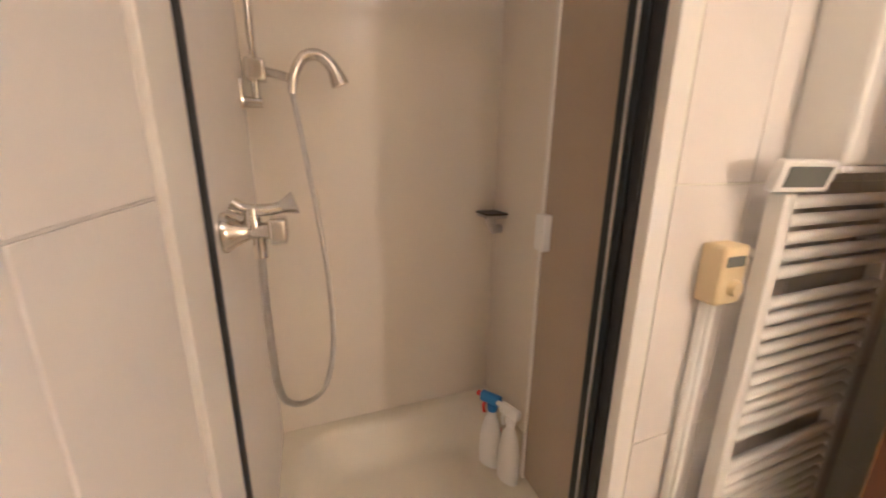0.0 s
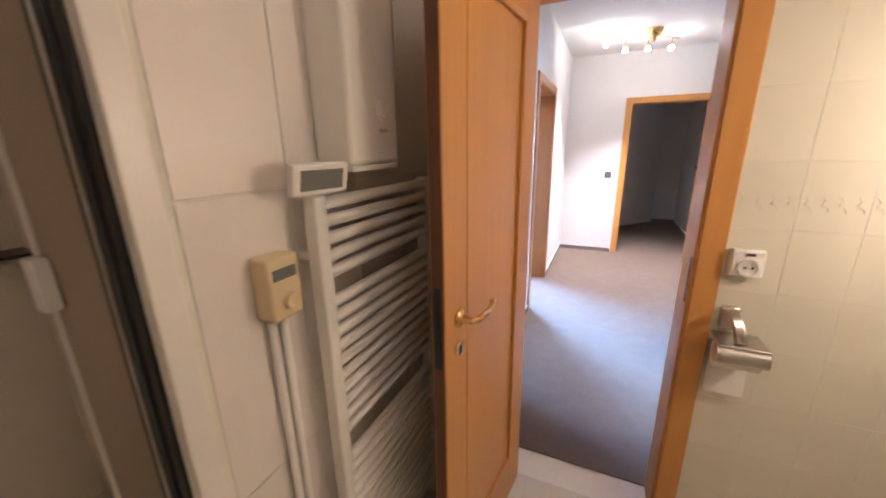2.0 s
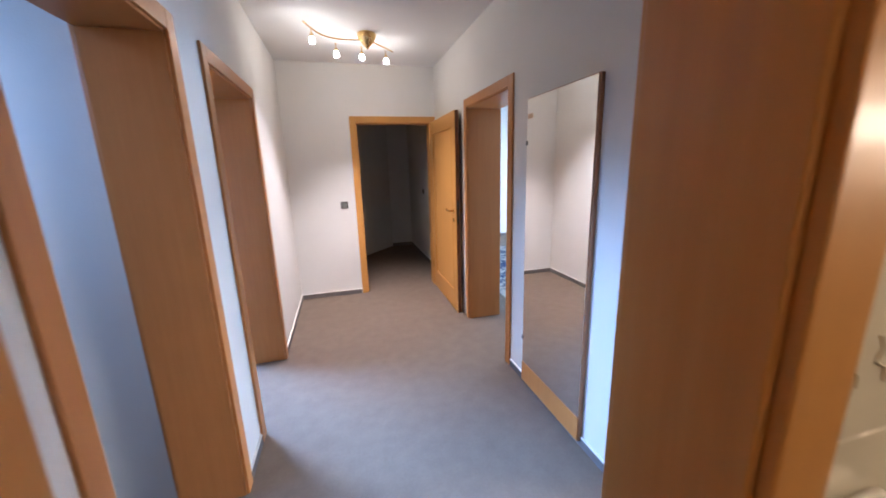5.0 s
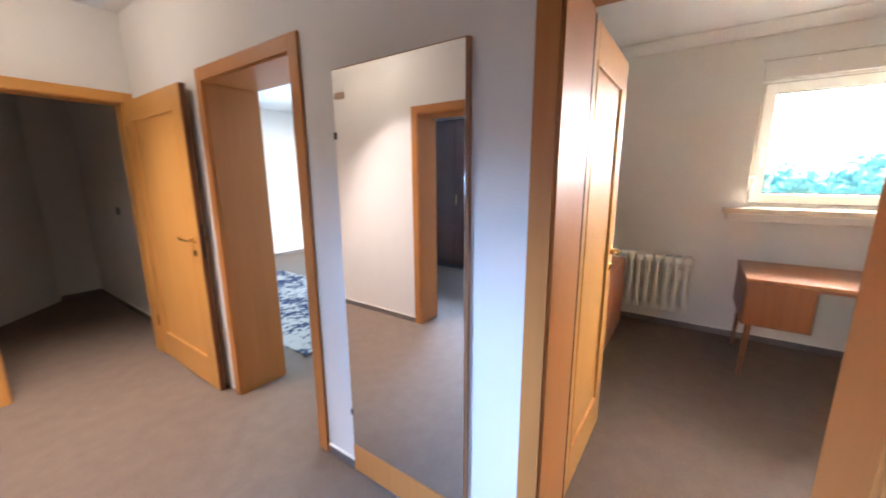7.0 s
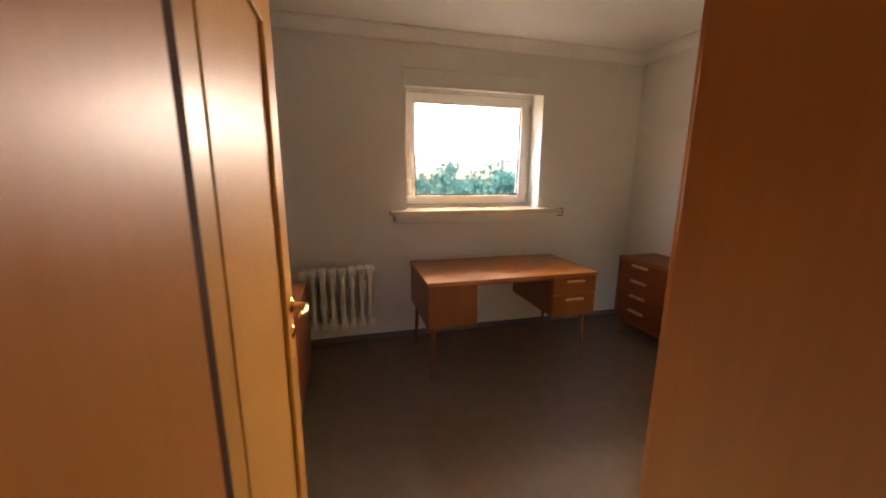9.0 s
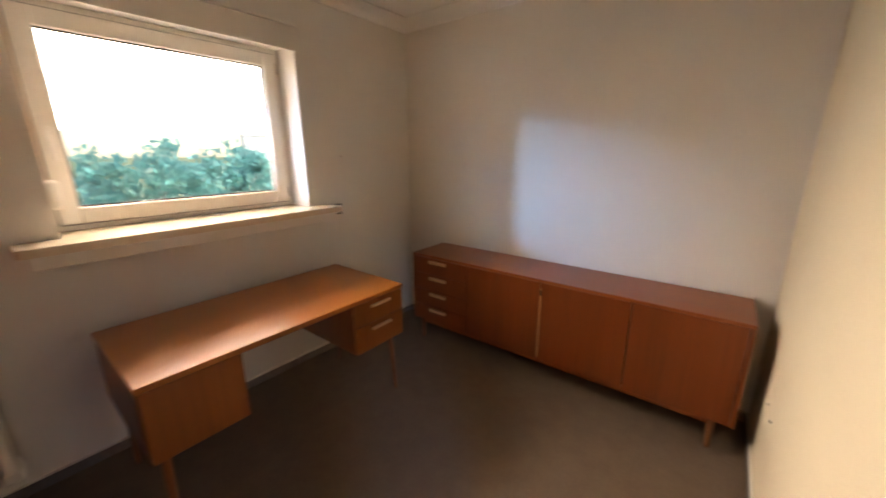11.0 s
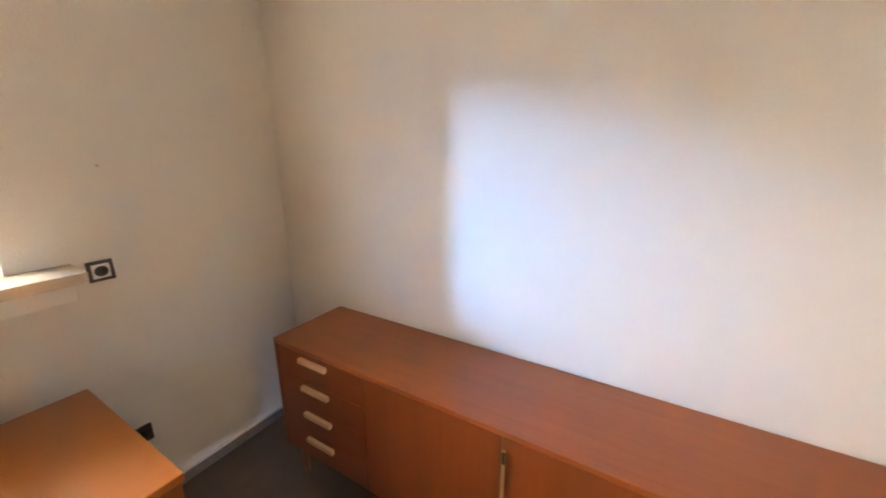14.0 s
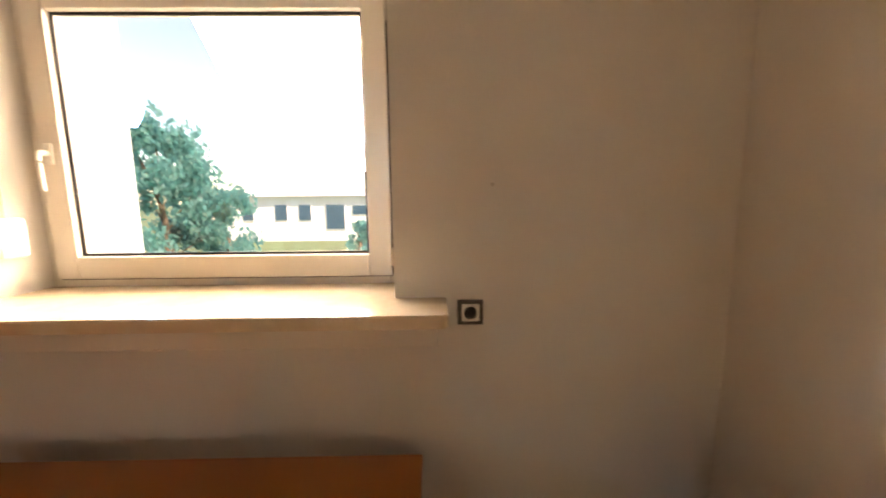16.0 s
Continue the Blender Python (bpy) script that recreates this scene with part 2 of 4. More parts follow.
def rod(bm, a, b, r0, r1=None, n=16):
    a, b = Vector(a), Vector(b)
    d = b - a
    m = Matrix.Translation((a + b) / 2) @ d.to_track_quat('Z', 'Y').to_matrix().to_4x4()
    r = bmesh.ops.create_cone(bm, cap_ends=True, segments=n, radius1=r0, radius2=r0 if r1 is None else r1, depth=d.length, matrix=m)
    for f in {f for v in r["verts"] for f in v.link_faces}:
        f.smooth = len(f.verts) == 4
    return bm


def ball(bm, c, r, sz=(1, 1, 1), n=16):
    r = bmesh.ops.create_uvsphere(bm, u_segments=n, v_segments=n // 2, radius=r, matrix=Matrix.Translation(c) @ Matrix.Diagonal((*sz, 1)))
    for f in {f for v in r["verts"] for f in v.link_faces}:
        f.smooth = True
    return bm


def tube(bm, pts, r, n=10, sub=6):
    """A bent round bar through pts, smoothed."""
    ps = [Vector(p) for p in pts]
    fine = []
    for i in range(len(ps) - 1):
        p0, p1, p2, p3 = ps[max(i - 1, 0)], ps[i], ps[i + 1], ps[min(i + 2, len(ps) - 1)]
        for k in range(sub):
            t = k / sub
            fine.append(0.5 * ((2 * p1) + (p2 - p0) * t + (2 * p0 - 5 * p1 + 4 * p2 - p3) * t * t + (3 * p1 - p0 - 3 * p2 + p3) * t ** 3))
    fine.append(ps[-1])
    rings = []
    for i, p in enumerate(fine):
        d = (fine[min(i + 1, len(fine) - 1)] - fine[max(i - 1, 0)]).normalized()
        q = d.to_track_quat('Z', 'Y')
        rr = r[0] + (r[1] - r[0]) * i / (len(fine) - 1) if isinstance(r, tuple) else r
        rings.append([bm.verts.new(p + q @ Vector((rr * math.cos(2 * math.pi * j / n), rr * math.sin(2 * math.pi * j / n), 0))) for j in range(n)])
    for a, b in zip(rings, rings[1:]):
        for j in range(n):
            bm.faces.new((a[j], a[(j + 1) % n], b[(j + 1) % n], b[j])).smooth = True
    bm.faces.new(rings[0][::-1])
    bm.faces.new(rings[-1])
    return bm


def lathe(bm, profile, c=(0, 0, 0), n=24):
    rings = []
    for r, z in profile:
        rings.append([bm.verts.new((c[0] + r * math.cos(2 * math.pi * j / n), c[1] + r * math.sin(2 * math.pi * j / n), c[2] + z)) for j in range(n)])
    for a, b in zip(rings, rings[1:]):
        for j in range(n):
            bm.faces.new((a[j], a[(j + 1) % n], b[(j + 1) % n], b[j])).smooth = True
    bm.faces.new(rings[0][::-1])
    bm.faces.new(rings[-1])
    return bm


def mesh_of(name, bm, material, smooth=True):
    me = bpy.data.meshes.new(name)
    bmesh.ops.recalc_face_normals(bm, faces=bm.faces)
    bm.normal_update()
    if smooth:
        for e in bm.edges:
            e.smooth = not (e.is_manifold and e.calc_face_angle() > 0.62)
    bm.to_mesh(me)
    bm.free()
    me.materials.append(material)
    return me


def part(name, bm, material, parent, label=""):
    ob = new(name, mesh_of(name, bm, material))
    ob.parent = parent
    return tagged(ob, label)


def thing(name, label, category, group="", kind="", at=None):
    ob = new(name)
    if at is not None:
        ob.matrix_world = at
    return tagged(ob, label, category, group, kind)


def solid(name, bm, material, label, category, kind="structure", group=""):
    return tagged(new(name, mesh_of(name, bm, material)), label, category, group, kind)


def B(*a, **k):
    return box(bmesh.new(), *a, **k)


def R(*a, **k):
    return rod(bmesh.new(), *a, **k)


def wall_with_openings(name, axis, a0, a1, t0, t1, z1, openings, material, label):
    """A wall along axis from a0 to a1, from t0 to t1 thick, with (start, end, bottom, top) openings."""
    bm = bmesh.new()

    def put(u0, u1, v0, v1):
        if u1 - u0 > 1e-4 and v1 - v0 > 1e-4:
            if axis == 'x':
                box(bm, u0, u1, t0, t1, v0, v1)
            else:
                box(bm, t0, t1, u0, u1, v0, v1)
    at = a0
    for s, e, b, t in sorted(openings):
        put(at, s, 0, z1)
        put(s, e, 0, b)
        put(s, e, t, z1)
        at = e
    put(at, a1, 0, z1)
    bmesh.ops.remove_doubles(bm, verts=bm.verts, dist=1e-5)
    return solid(name, bm, material, label, "wall")


# ---- plan ----
H = 2.58                      # ceiling
XE, YS, YN, XW = 4.225, -1.785, 1.76, 1.58    # study
XR, XL = 1.275, -0.395        # hall right and left
YB, YH = 0.255, 0.415         # bathroom's wall to the hall
YEND = 4.40
BX, BS = -0.42, -1.60         # bathroom: radiator wall, south wall
DT = 1.985                    # door openings' height
BD = (-0.125, 0.485)          # bathroom door
RD = (0.487, 1.225)           # study door
GD = (2.395, 3.255)           # rug room door
L1, L2 = (0.90, 1.70), (2.09, 2.99)
ED = (0.36, 1.225)
WIN = (-0.735, 0.523, 1.160, 2.204)

# ---- large structure ----
solid("floor", box(box(bmesh.new(), -3.2, 5.4, YH, 7.3, -0.15, 0), XW, 5.4, -2.0, YH, -0.15, 0), CARPET, "grey-beige loop pile carpet floor", "floor")
solid("floor_bathroom", B(-1.45, 1.35, -1.8, YH, -0.15, -0.006), GROUT, "grouted screed under the white bathroom tiles", "floor")
solid("ceiling", B(-3.2, 5.4, -2.0, 7.3, H, H + 0.15), CEIL, "white painted plaster ceiling", "ceiling")
wall_with_openings("wall_east", 'y', YS - 0.16, YN + 0.12, XE, XE + 0.40, H, [WIN], WALL, "white woodchip wall with a window")
solid("wall_south", B(XW - 0.28, XE, YS - 0.16, YS, 0, H), WALL, "white woodchip wall behind the sideboard", "wall")
solid("wall_north", B(XW, XE, YN, YN + 0.12, 0, H), WALL, "white woodchip wall beside the shelf unit", "wall")
wall_with_openings("wall_hall_right", 'y', YH, YEND, XR, XW, H, [(*RD, 0, DT), (*GD, 0, DT)], WALL, "white woodchip hall wall with two doorways")
solid("wall_bath_east", B(1.30, XW, YS, YH, 0, H), WALL_WARMLIT, "cream-tinted woodchip wall between bathroom and study, warm light in its colour", "wall")
wall_with_openings("wall_bath_north", 'x', -0.66, XR, YB, YH, H, [(*BD, 0, DT)], WALL, "white wall between hall and bathroom")
wall_with_openings("wall_hall_left", 'y', YH, YEND, XL - 0.26, XL, H, [(*L1, 0, DT), (*L2, 0, DT)], WALL, "white woodchip hall wall with two open doorways")
wall_with_openings("wall_end", 'x', -3.2, XW, YEND, YEND + 0.15, H, [(*ED, 0, DT)], WALL, "white woodchip wall at the hall's end")
# bathroom
solid("wall_bath_south", B(-1.45, 1.30, BS - 0.15, BS, 0, H), TILE_G, "beige-white tiled bathroom wall", "wall")
solid("wall_bath_radiator", B(BX - 0.86, BX, -0.70, YB, 0, H), GROUT, "tiled wall behind the towel radiator", "wall")
solid("wall_shower_back", B(-1.40, -1.25, BS, -0.70, 0, H), SHOWERWALL, "glossy white shower back wall", "wall")
solid("wall_shower_side", B(-1.25, BX - 0.01, -0.712, -0.70, 0, H), SHOWERWALL, "glossy white shower side wall", "wall")
# end room
solid("wall_end_right", B(1.41, 1.56, YEND + 0.15, 6.97, 0, H), DARKWALL, "dim painted wall of the unlit end room", "wall")
solid("wall_end_back", B(1.03, 1.56, 6.97, 7.1, 0, H), DARKWALL, "dim painted back wall of the unlit end room", "wall")
bm = B(-2.2, 0, 0, 0.12, 0, H)
bmesh.ops.transform(bm, verts=bm.verts, matrix=pose(1.03, 6.97, 0, 0, 0, 48.5))
solid("wall_end_slanted", bm, DARKWALL, "slanting dim wall of the unlit end room", "wall")
solid("wall_end_left", B(-0.7, -0.55, YEND + 0.15, 6.0, 0, H), DARKWALL, "dim wall closing the end room", "wall")
# west rooms
wall_with_openings("wall_west", 'y', YH, YEND, -3.2, -3.05, H, [], WALL, "plain white outer wall")
solid("wall_west_middle", B(-3.05, XL - 0.26, 1.76, 1.88, 0, H), WALL, "white partition between the west rooms", "wall")
solid("wall_west_south", B(-3.05, -0.66, YB, YH, 0, H), WALL, "white partition wall", "wall")
# rug room
wall_with_openings("wall_rug_east", 'y', YN + 0.12, 7.1, 5.25, 5.4, H, [(3.0, 6.2, 0.35, 2.35)], WALL, "white outer wall with a wide window")
solid("wall_rug_north", B(XW, 5.4, 7.1, 7.25, 0, H), WALL, "bright white wall behind the rug", "wall")
solid("wall_rug_south", B(XE, 5.4, YN, YN + 0.12, 0, H), WALL, "white wall", "wall")
solid("wall_rug_west", B(1.56, XW, YEND + 0.15, 7.1, 0, H), WALL, "white partition wall", "wall")

# ---- skirting ----
def skirting(name, x0, x1, y0, y1, h=0.055):
    ob = solid(name, B(x0, x1, y0, y1, 0, h, bevel=0.003), CARPET_STRIP, "dark grey-brown carpet skirting strip with a pale top bead", "baseboard")
    part("top_bead", B(x0, x1, y0, y1, h, h + 0.006, bevel=0.002), TRIM, ob)
    return ob


s = 0.012
skirting("baseboard_study_east", XE - s, XE, YS, YN)
skirting("baseboard_study_south", XW, XE - s, YS, YS + s)
skirting("baseboard_study_north", XW, XE - s, YN - s, YN)
skirting("baseboard_study_west", XW, XW + s, YS + s, RD[0] - 0.07)
skirting("baseboard_end", XL, ED[0] - 0.065, YEND - s, YEND, 0.05)
skirting("baseboard_left_far", XL, XL + s, L2[1] + 0.065, YEND - s, 0.05)
skirting("baseboard_left_mid", XL, XL + s, L1[1] + 0.065, L2[0] - 0.065, 0.05)
skirting("baseboard_right_mid", XR - s, XR, RD[1] + 0.065, GD[0] - 0.065, 0.05)
skirting("baseboard_end_room", 1.03, 1.41, 6.97 - s, 6.97, 0.06)
skirting("baseboard_end_room_side", 1.41 - s, 1.41, YEND + 0.16, 6.97 - s, 0.06)
skirting("baseboard_rug_north", XW, 5.25, 7.1 - s, 7.1, 0.06)

# ceiling coves of the study
def cove(name, axis, a0, a1, at, side):
    bm = bmesh.new()
    prof = [(0.0, 0.0), (0.10, 0.0), (0.10, -0.008), (0.075, -0.012), (0.05, -0.022), (0.03, -0.040), (0.018, -0.062), (0.014, -0.078), (0.006, -0.082), (0.0, -0.082)]
    ends = []
    for a in (a0, a1):
        ends.append([bm.verts.new((a, at + side * d, H + z) if axis == 'x' else (at + side * d, a, H + z)) for d, z in prof])
    n = len(prof)
    for j in range(n):
        bm.faces.new((ends[0][j], ends[0][(j + 1) % n], ends[1][(j + 1) % n], ends[1][j]))
    bm.faces.new(ends[0])
    bm.faces.new(ends[1][::-1])
    return solid(name, bm, CEIL, "white plaster cove moulding", "trim")


cove("trim_cove_east", 'y', YS, YN, XE, -1)
cove("trim_cove_south", 'x', XW, XE, YS, 1)
cove("trim_cove_north", 'x', XW, XE, YN, -1)
cove("trim_cove_west", 'y', YS, YN, XW, 1)


# ---- doors ----
def door_frame(name, axis, o, t0, t1, label, casings=(True, True), cw=0.070, ct=0.014):
    """Lining and casings of a doorway o = (start, end) through a wall from t0 to t1."""
    d = thing(name, label, "door frame", kind="structure")

    def put(pn, u0, u1, v0, v1, z0, z1, m, bev=0.003):
        if axis == 'x':
            part(pn, B(u0, u1, v0, v1, z0, z1, bevel=bev), m, d)
        else:
            part(pn, B(v0, v1, u0, u1, z0, z1, bevel=bev), m, d)
    a, b = o
    lt = 0.02
    # frames along y get the dimmed veneer, as less warm light reaches them
    wood, wood_h = (BEECH, BEECH_H) if axis == 'x' else (FRAMEWOOD_DIM, FRAMEWOOD_DIM_H)
    put("lining_side", a - 0.0, a + lt, t0, t1, 0, DT - lt, wood)
    put("lining_side", b - lt, b, t0, t1, 0, DT - lt, wood)
    put("lining_head", a, b, t0, t1, DT - lt, DT, wood_h)
    for on, v0, v1 in ((casings[0], t0 - ct, t0), (casings[1], t1, t1 + ct)):
        if on:
            put("casing_side", a - cw + 0.012, a + 0.012, v0, v1, 0, DT + cw - 0.012, wood)
            put("casing_side", b - 0.012, b + cw - 0.012, v0, v1, 0, DT + cw - 0.012, wood)
            put("casing_head", a + 0.012, b - 0.012, v0, v1, DT - 0.012, DT + cw - 0.012, wood_h)
    return d


def door_leaf(name, w, label, m, handle_side=1, t=0.040, hgt=1.975):
    """A panelled leaf hinged on its own z axis, reaching along +x, its thickness towards +y."""
    d = thing(name, label, "door", at=m)
    st, top, bot = 0.115, 0.13, 0.20
    z0 = 0.008
    part("stile", B(0, st, 0, t, z0, hgt, bevel=0.003), BEECH, d)
    part("stile", B(w - st, w, 0, t, z0, hgt, bevel=0.003), BEECH, d)
    part("rail", B(st, w - st, 0, t, z0, z0 + bot, bevel=0.002), BEECH_H, d)
    part("rail", B(st, w - st, 0, t, hgt - top, hgt, bevel=0.002), BEECH_H, d)
    part("panel", B(st, w - st, 0.010, t - 0.010, z0 + bot, hgt - top), BEECH, d)
    for yy0, yy1 in ((-0.003, 0.010), (t - 0.010, t + 0.003)):
        for x0, x1, a, b in ((st - 0.004, st + 0.014, z0 + bot, hgt - top), (w - st - 0.014, w - st + 0.004, z0 + bot, hgt - top)):
            part("panel_moulding", B(x0, x1, yy0, yy1, a, b, bevel=0.004), BEECH, d)
        part("panel_moulding", B(st, w - st, yy0, yy1, z0 + bot - 0.004, z0 + bot + 0.014, bevel=0.004), BEECH_H, d)
        part("panel_moulding", B(st, w - st, yy0, yy1, hgt - top - 0.014, hgt - top + 0.004, bevel=0.004), BEECH_H, d)
    # band's dark colour holds both the brown seal and the edge's shadow
    part("edge_band", B(w - 0.001, w + 0.002, 0.004, t - 0.004, z0, hgt), SHADED_EDGE, d)
    part("lock_plate", B(w + 0.001, w + 0.004, t / 2 - 0.010, t / 2 + 0.010, 0.93, 1.15, bevel=0.001), ALU, d)
    hx = w - 0.065
    for sd in (-1, 1):
        y0 = -0.001 if sd < 0 else t + 0.001
        hd = part("door_handle", lathe(bmesh.new(), [(0.024, 0), (0.024, 0.005), (0.020, 0.009), (0.011, 0.012), (0.009, 0.04)], n=20), BRASS, d, "polished brass lever handle")
        hd.matrix_local = Matrix.Translation((hx, y0, 1.05)) @ pose(0, 0, 0, 90 if sd < 0 else -90, 0, 0)
        lv = part("lever", tube(bmesh.new(), [(hx, y0 + sd * 0.035, 1.05), (hx - 0.012, y0 + sd * 0.048, 1.05), (hx - 0.04, y0 + sd * 0.052, 1.053), (hx - 0.08, y0 + sd * 0.050, 1.050), (hx - 0.115, y0 + sd * 0.046, 1.058), (hx - 0.122, y0 + sd * 0.040, 1.064)], 0.0085), BRASS, d)
        es = part("key_rose", lathe(bmesh.new(), [(0.022, 0), (0.022, 0.004), (0.018, 0.008), (0.006, 0.008)], n=20), BRASS, d)
        es.matrix_local = Matrix.Translation((hx, y0, 0.962)) @ pose(0, 0, 0, 90 if sd < 0 else -90, 0, 0)
        part("keyhole", B(hx - 0.003, hx + 0.003, y0 + sd * 0.0075, y0 + sd * 0.0095, 0.950, 0.974), BLACK, d)
    for hz in (0.25, 1.72):
        part("hinge", R((-0.004, -0.006, hz), (-0.004, -0.006, hz + 0.09), 0.007), BRASS, d)
    return d


bath_frame = door_frame("door_frame_1", 'x', BD, YB, YH, "honey-coloured wooden frame of the bathroom doorway")
part("strike_plate", B(BD[1] - 0.0215, BD[1] - 0.0195, YB + 0.014, YB + 0.036, 0.95, 1.11), DARKPL, bath_frame, "dark metal strike plate")
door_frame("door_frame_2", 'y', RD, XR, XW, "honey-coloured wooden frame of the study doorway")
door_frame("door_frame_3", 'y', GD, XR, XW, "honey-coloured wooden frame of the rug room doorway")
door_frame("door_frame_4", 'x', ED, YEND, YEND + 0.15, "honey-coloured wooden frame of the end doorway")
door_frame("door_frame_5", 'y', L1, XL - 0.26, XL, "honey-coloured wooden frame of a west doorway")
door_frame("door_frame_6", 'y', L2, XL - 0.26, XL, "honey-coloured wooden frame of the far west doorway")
# dark rubber seals on the hinge sides
solid("trim_door_seal_study", B(XW + 0.001, XW + 0.026, 1.206, 1.220, 0.0, DT - 0.03), SEAL, "dark brown rubber door seal", "trim")
solid("trim_door_seal_bath", B(-0.120, -0.106, YB - 0.024, YB - 0.001, 0.0, DT - 0.03), SEAL, "dark brown rubber door seal", "trim")
# leaves: open into the bathroom, the study and the hall
door_leaf("door_1", 0.62, "open honey-coloured panelled bathroom door with brass lever", pose(-0.105, YB - 0.016, 0, 0, 0, -97))
door_leaf("door_2", 0.725, "open honey-coloured panelled study door with brass lever", pose(XW + 0.030, 1.222, 0, 0, 0, -0.4))
door_leaf("door_3", 0.985, "open honey-coloured panelled door at the hall's end", pose(1.212, YEND - 0.018, 0, 0, 0, -90.6))

# ---- hall ----
def ceiling_spot_bar():
    d = thing("ceiling_spotlight", "brass ceiling light with a wavy bar and lit glass spots", "ceiling light")
    c = Vector((0.47, 3.47, H))
    part("canopy", lathe(bmesh.new(), [(0.074, 0), (0.080, -0.012), (0.074, -0.040), (0.046, -0.078), (0.018, -0.108), (0.005, -0.122)], c), BRASS, d)
    part("bar", tube(bmesh.new(), [(-0.01, 3.17, H - 0.045), (0.10, 3.32, H - 0.075), (0.25, 3.46, H - 0.060), c + Vector((0, 0, -0.055)), (0.60, 3.55, H - 0.070), (0.72, 3.72, H - 0.060)], 0.006), BRASS, d)
    for x, y in ((0.04, 3.22), (0.215, 3.55), (0.43, 3.60), (0.65, 3.68)):
        top = H - 0.065
        part("spot_stem", R((x, y, top), (x, y, top - 0.045), 0.005), BRASS, d)
        part("spot_holder", lathe(bmesh.new(), [(0.010, 0), (0.014, -0.006), (0.014, -0.022), (0.010, -0.026)], (x, y, top - 0.04)), BRASS, d)
        sh = part("spot_glass", lathe(bmesh.new(), [(0.010, 0), (0.017, -0.008), (0.021, -0.030), (0.017, -0.042), (0.006, -0.046)], (x, y, top - 0.064)), BULB, d, "lit frosted glass spot")
        sh.visible_shadow = False
        spot_light("spot_bulb_light", (x, y, top - 0.075), P_SPOT, (1.0, 0.84, 0.72))
    return d


ceiling_spot_bar()


def smoke_detector(x, y):
    d = thing("smoke_detector", "round white smoke detector on the hall ceiling", "smoke detector")
    part("base", lathe(bmesh.new(), [(0.052, 0), (0.052, -0.010), (0.050, -0.012)], (x, y, H)), PLASTIC, d)
    part("cap", lathe(bmesh.new(), [(0.044, -0.012), (0.044, -0.024), (0.034, -0.032), (0.01, -0.034)], (x, y, H)), PLASTIC, d)
    for k in range(8):
        a = k * math.pi / 4
        part("vent", B(x + 0.0435 * math.cos(a) - 0.006, x + 0.0435 * math.cos(a) + 0.006, y + 0.0435 * math.sin(a) - 0.006, y + 0.0435 * math.sin(a) + 0.006, H - 0.021, H - 0.015), DARKPL, d)


smoke_detector(0.45, 2.35)


def hall_mirror():
    d = thing("wall_mirror", "tall frameless mirror on a brown wooden board", "mirror")
    y0, y1, z0, z1 = 1.485, 2.112, 0.03, 1.85
    part("back_board", B(XR - 0.022, XR - 0.0005, y0, y1, z0, z1, bevel=0.002), MIRRORWOOD, d)
    part("mirror_glass", B(XR - 0.028, XR - 0.0225, y0 + 0.008, y1 - 0.004, 0.17, z1 - 0.006, bevel=0.001), MIRROR, d, "silvered mirror glass")
    part("lower_board", B(XR - 0.030, XR - 0.0225, y0 + 0.004, y1 - 0.002, z0, 0.166, bevel=0.002), FRAMEWOOD_DIM, d)
    part("sticker", B(XR - 0.0295, XR - 0.0282, 2.045, 2.098, 1.735, 1.760), HANDLEWOOD, d)
    part("mirror_clip", B(XR - 0.031, XR - 0.022, y1 - 0.012, y1 + 0.002, 1.585, 1.612), BLACK, d)
    part("mirror_clip", B(XR - 0.031, XR - 0.022, y1 - 0.012, y1 + 0.002, 0.33, 0.357), BLACK, d)


hall_mirror()


def rocker_switch(m, label, frame_m=DARKPL):
    """Facing +y of its own pose."""
    d = thing("light_switch", label, "light switch", at=m)
    part("surround", B(-0.040, 0.040, 0, 0.009, -0.040, 0.040, bevel=0.003), frame_m, d)
    part("rocker", B(-0.028, 0.028, 0.009, 0.014, -0.028, 0.028, bevel=0.002), GREYSCREEN if frame_m is DARKPL else PLASTIC, d)
    return d


rocker_switch(pose(0.175, YEND, 1.075, 0, 0, 180), "dark square light switch on the hall wall")
rocker_switch(pose(1.41, 5.75, 1.10, 0, 0, 90), "small dark light switch in the end room")

# rug room
rug = thing("rug", "blue and grey patterned woven rug on the carpet", "rug")
part("rug_weave", B(1.84, 3.3, 3.36, 6.1, 0.0, 0.012, bevel=0.004), RUG_A, rug)
part("border", B(1.82, 3.32, 3.34, 3.36, 0.0, 0.010), DARKWOOD, rug)

# west room wardrobe
def wardrobe():
    d = thing("wardrobe", "dark glossy wooden wardrobe with tall doors", "wardrobe")
    part("carcass", B(-2.95, -2.42, 2.9, 4.38, 0.06, 2.25), DARKWOOD, d)
    part("plinth", B(-2.93, -2.46, 2.92, 4.36, 0.0, 0.06), BLACK, d)
    for k in range(3):
        y = 2.9 + k * 0.4933
        dr = part("door", B(-2.42, -2.398, y + 0.003, y + 0.490, 0.07, 2.24, bevel=0.003), DARKWOOD, d)
        part("handle", R((-2.385, y + 0.45, 1.0), (-2.385, y + 0.45, 1.16), 0.006), BRASS, dr)


wardrobe()


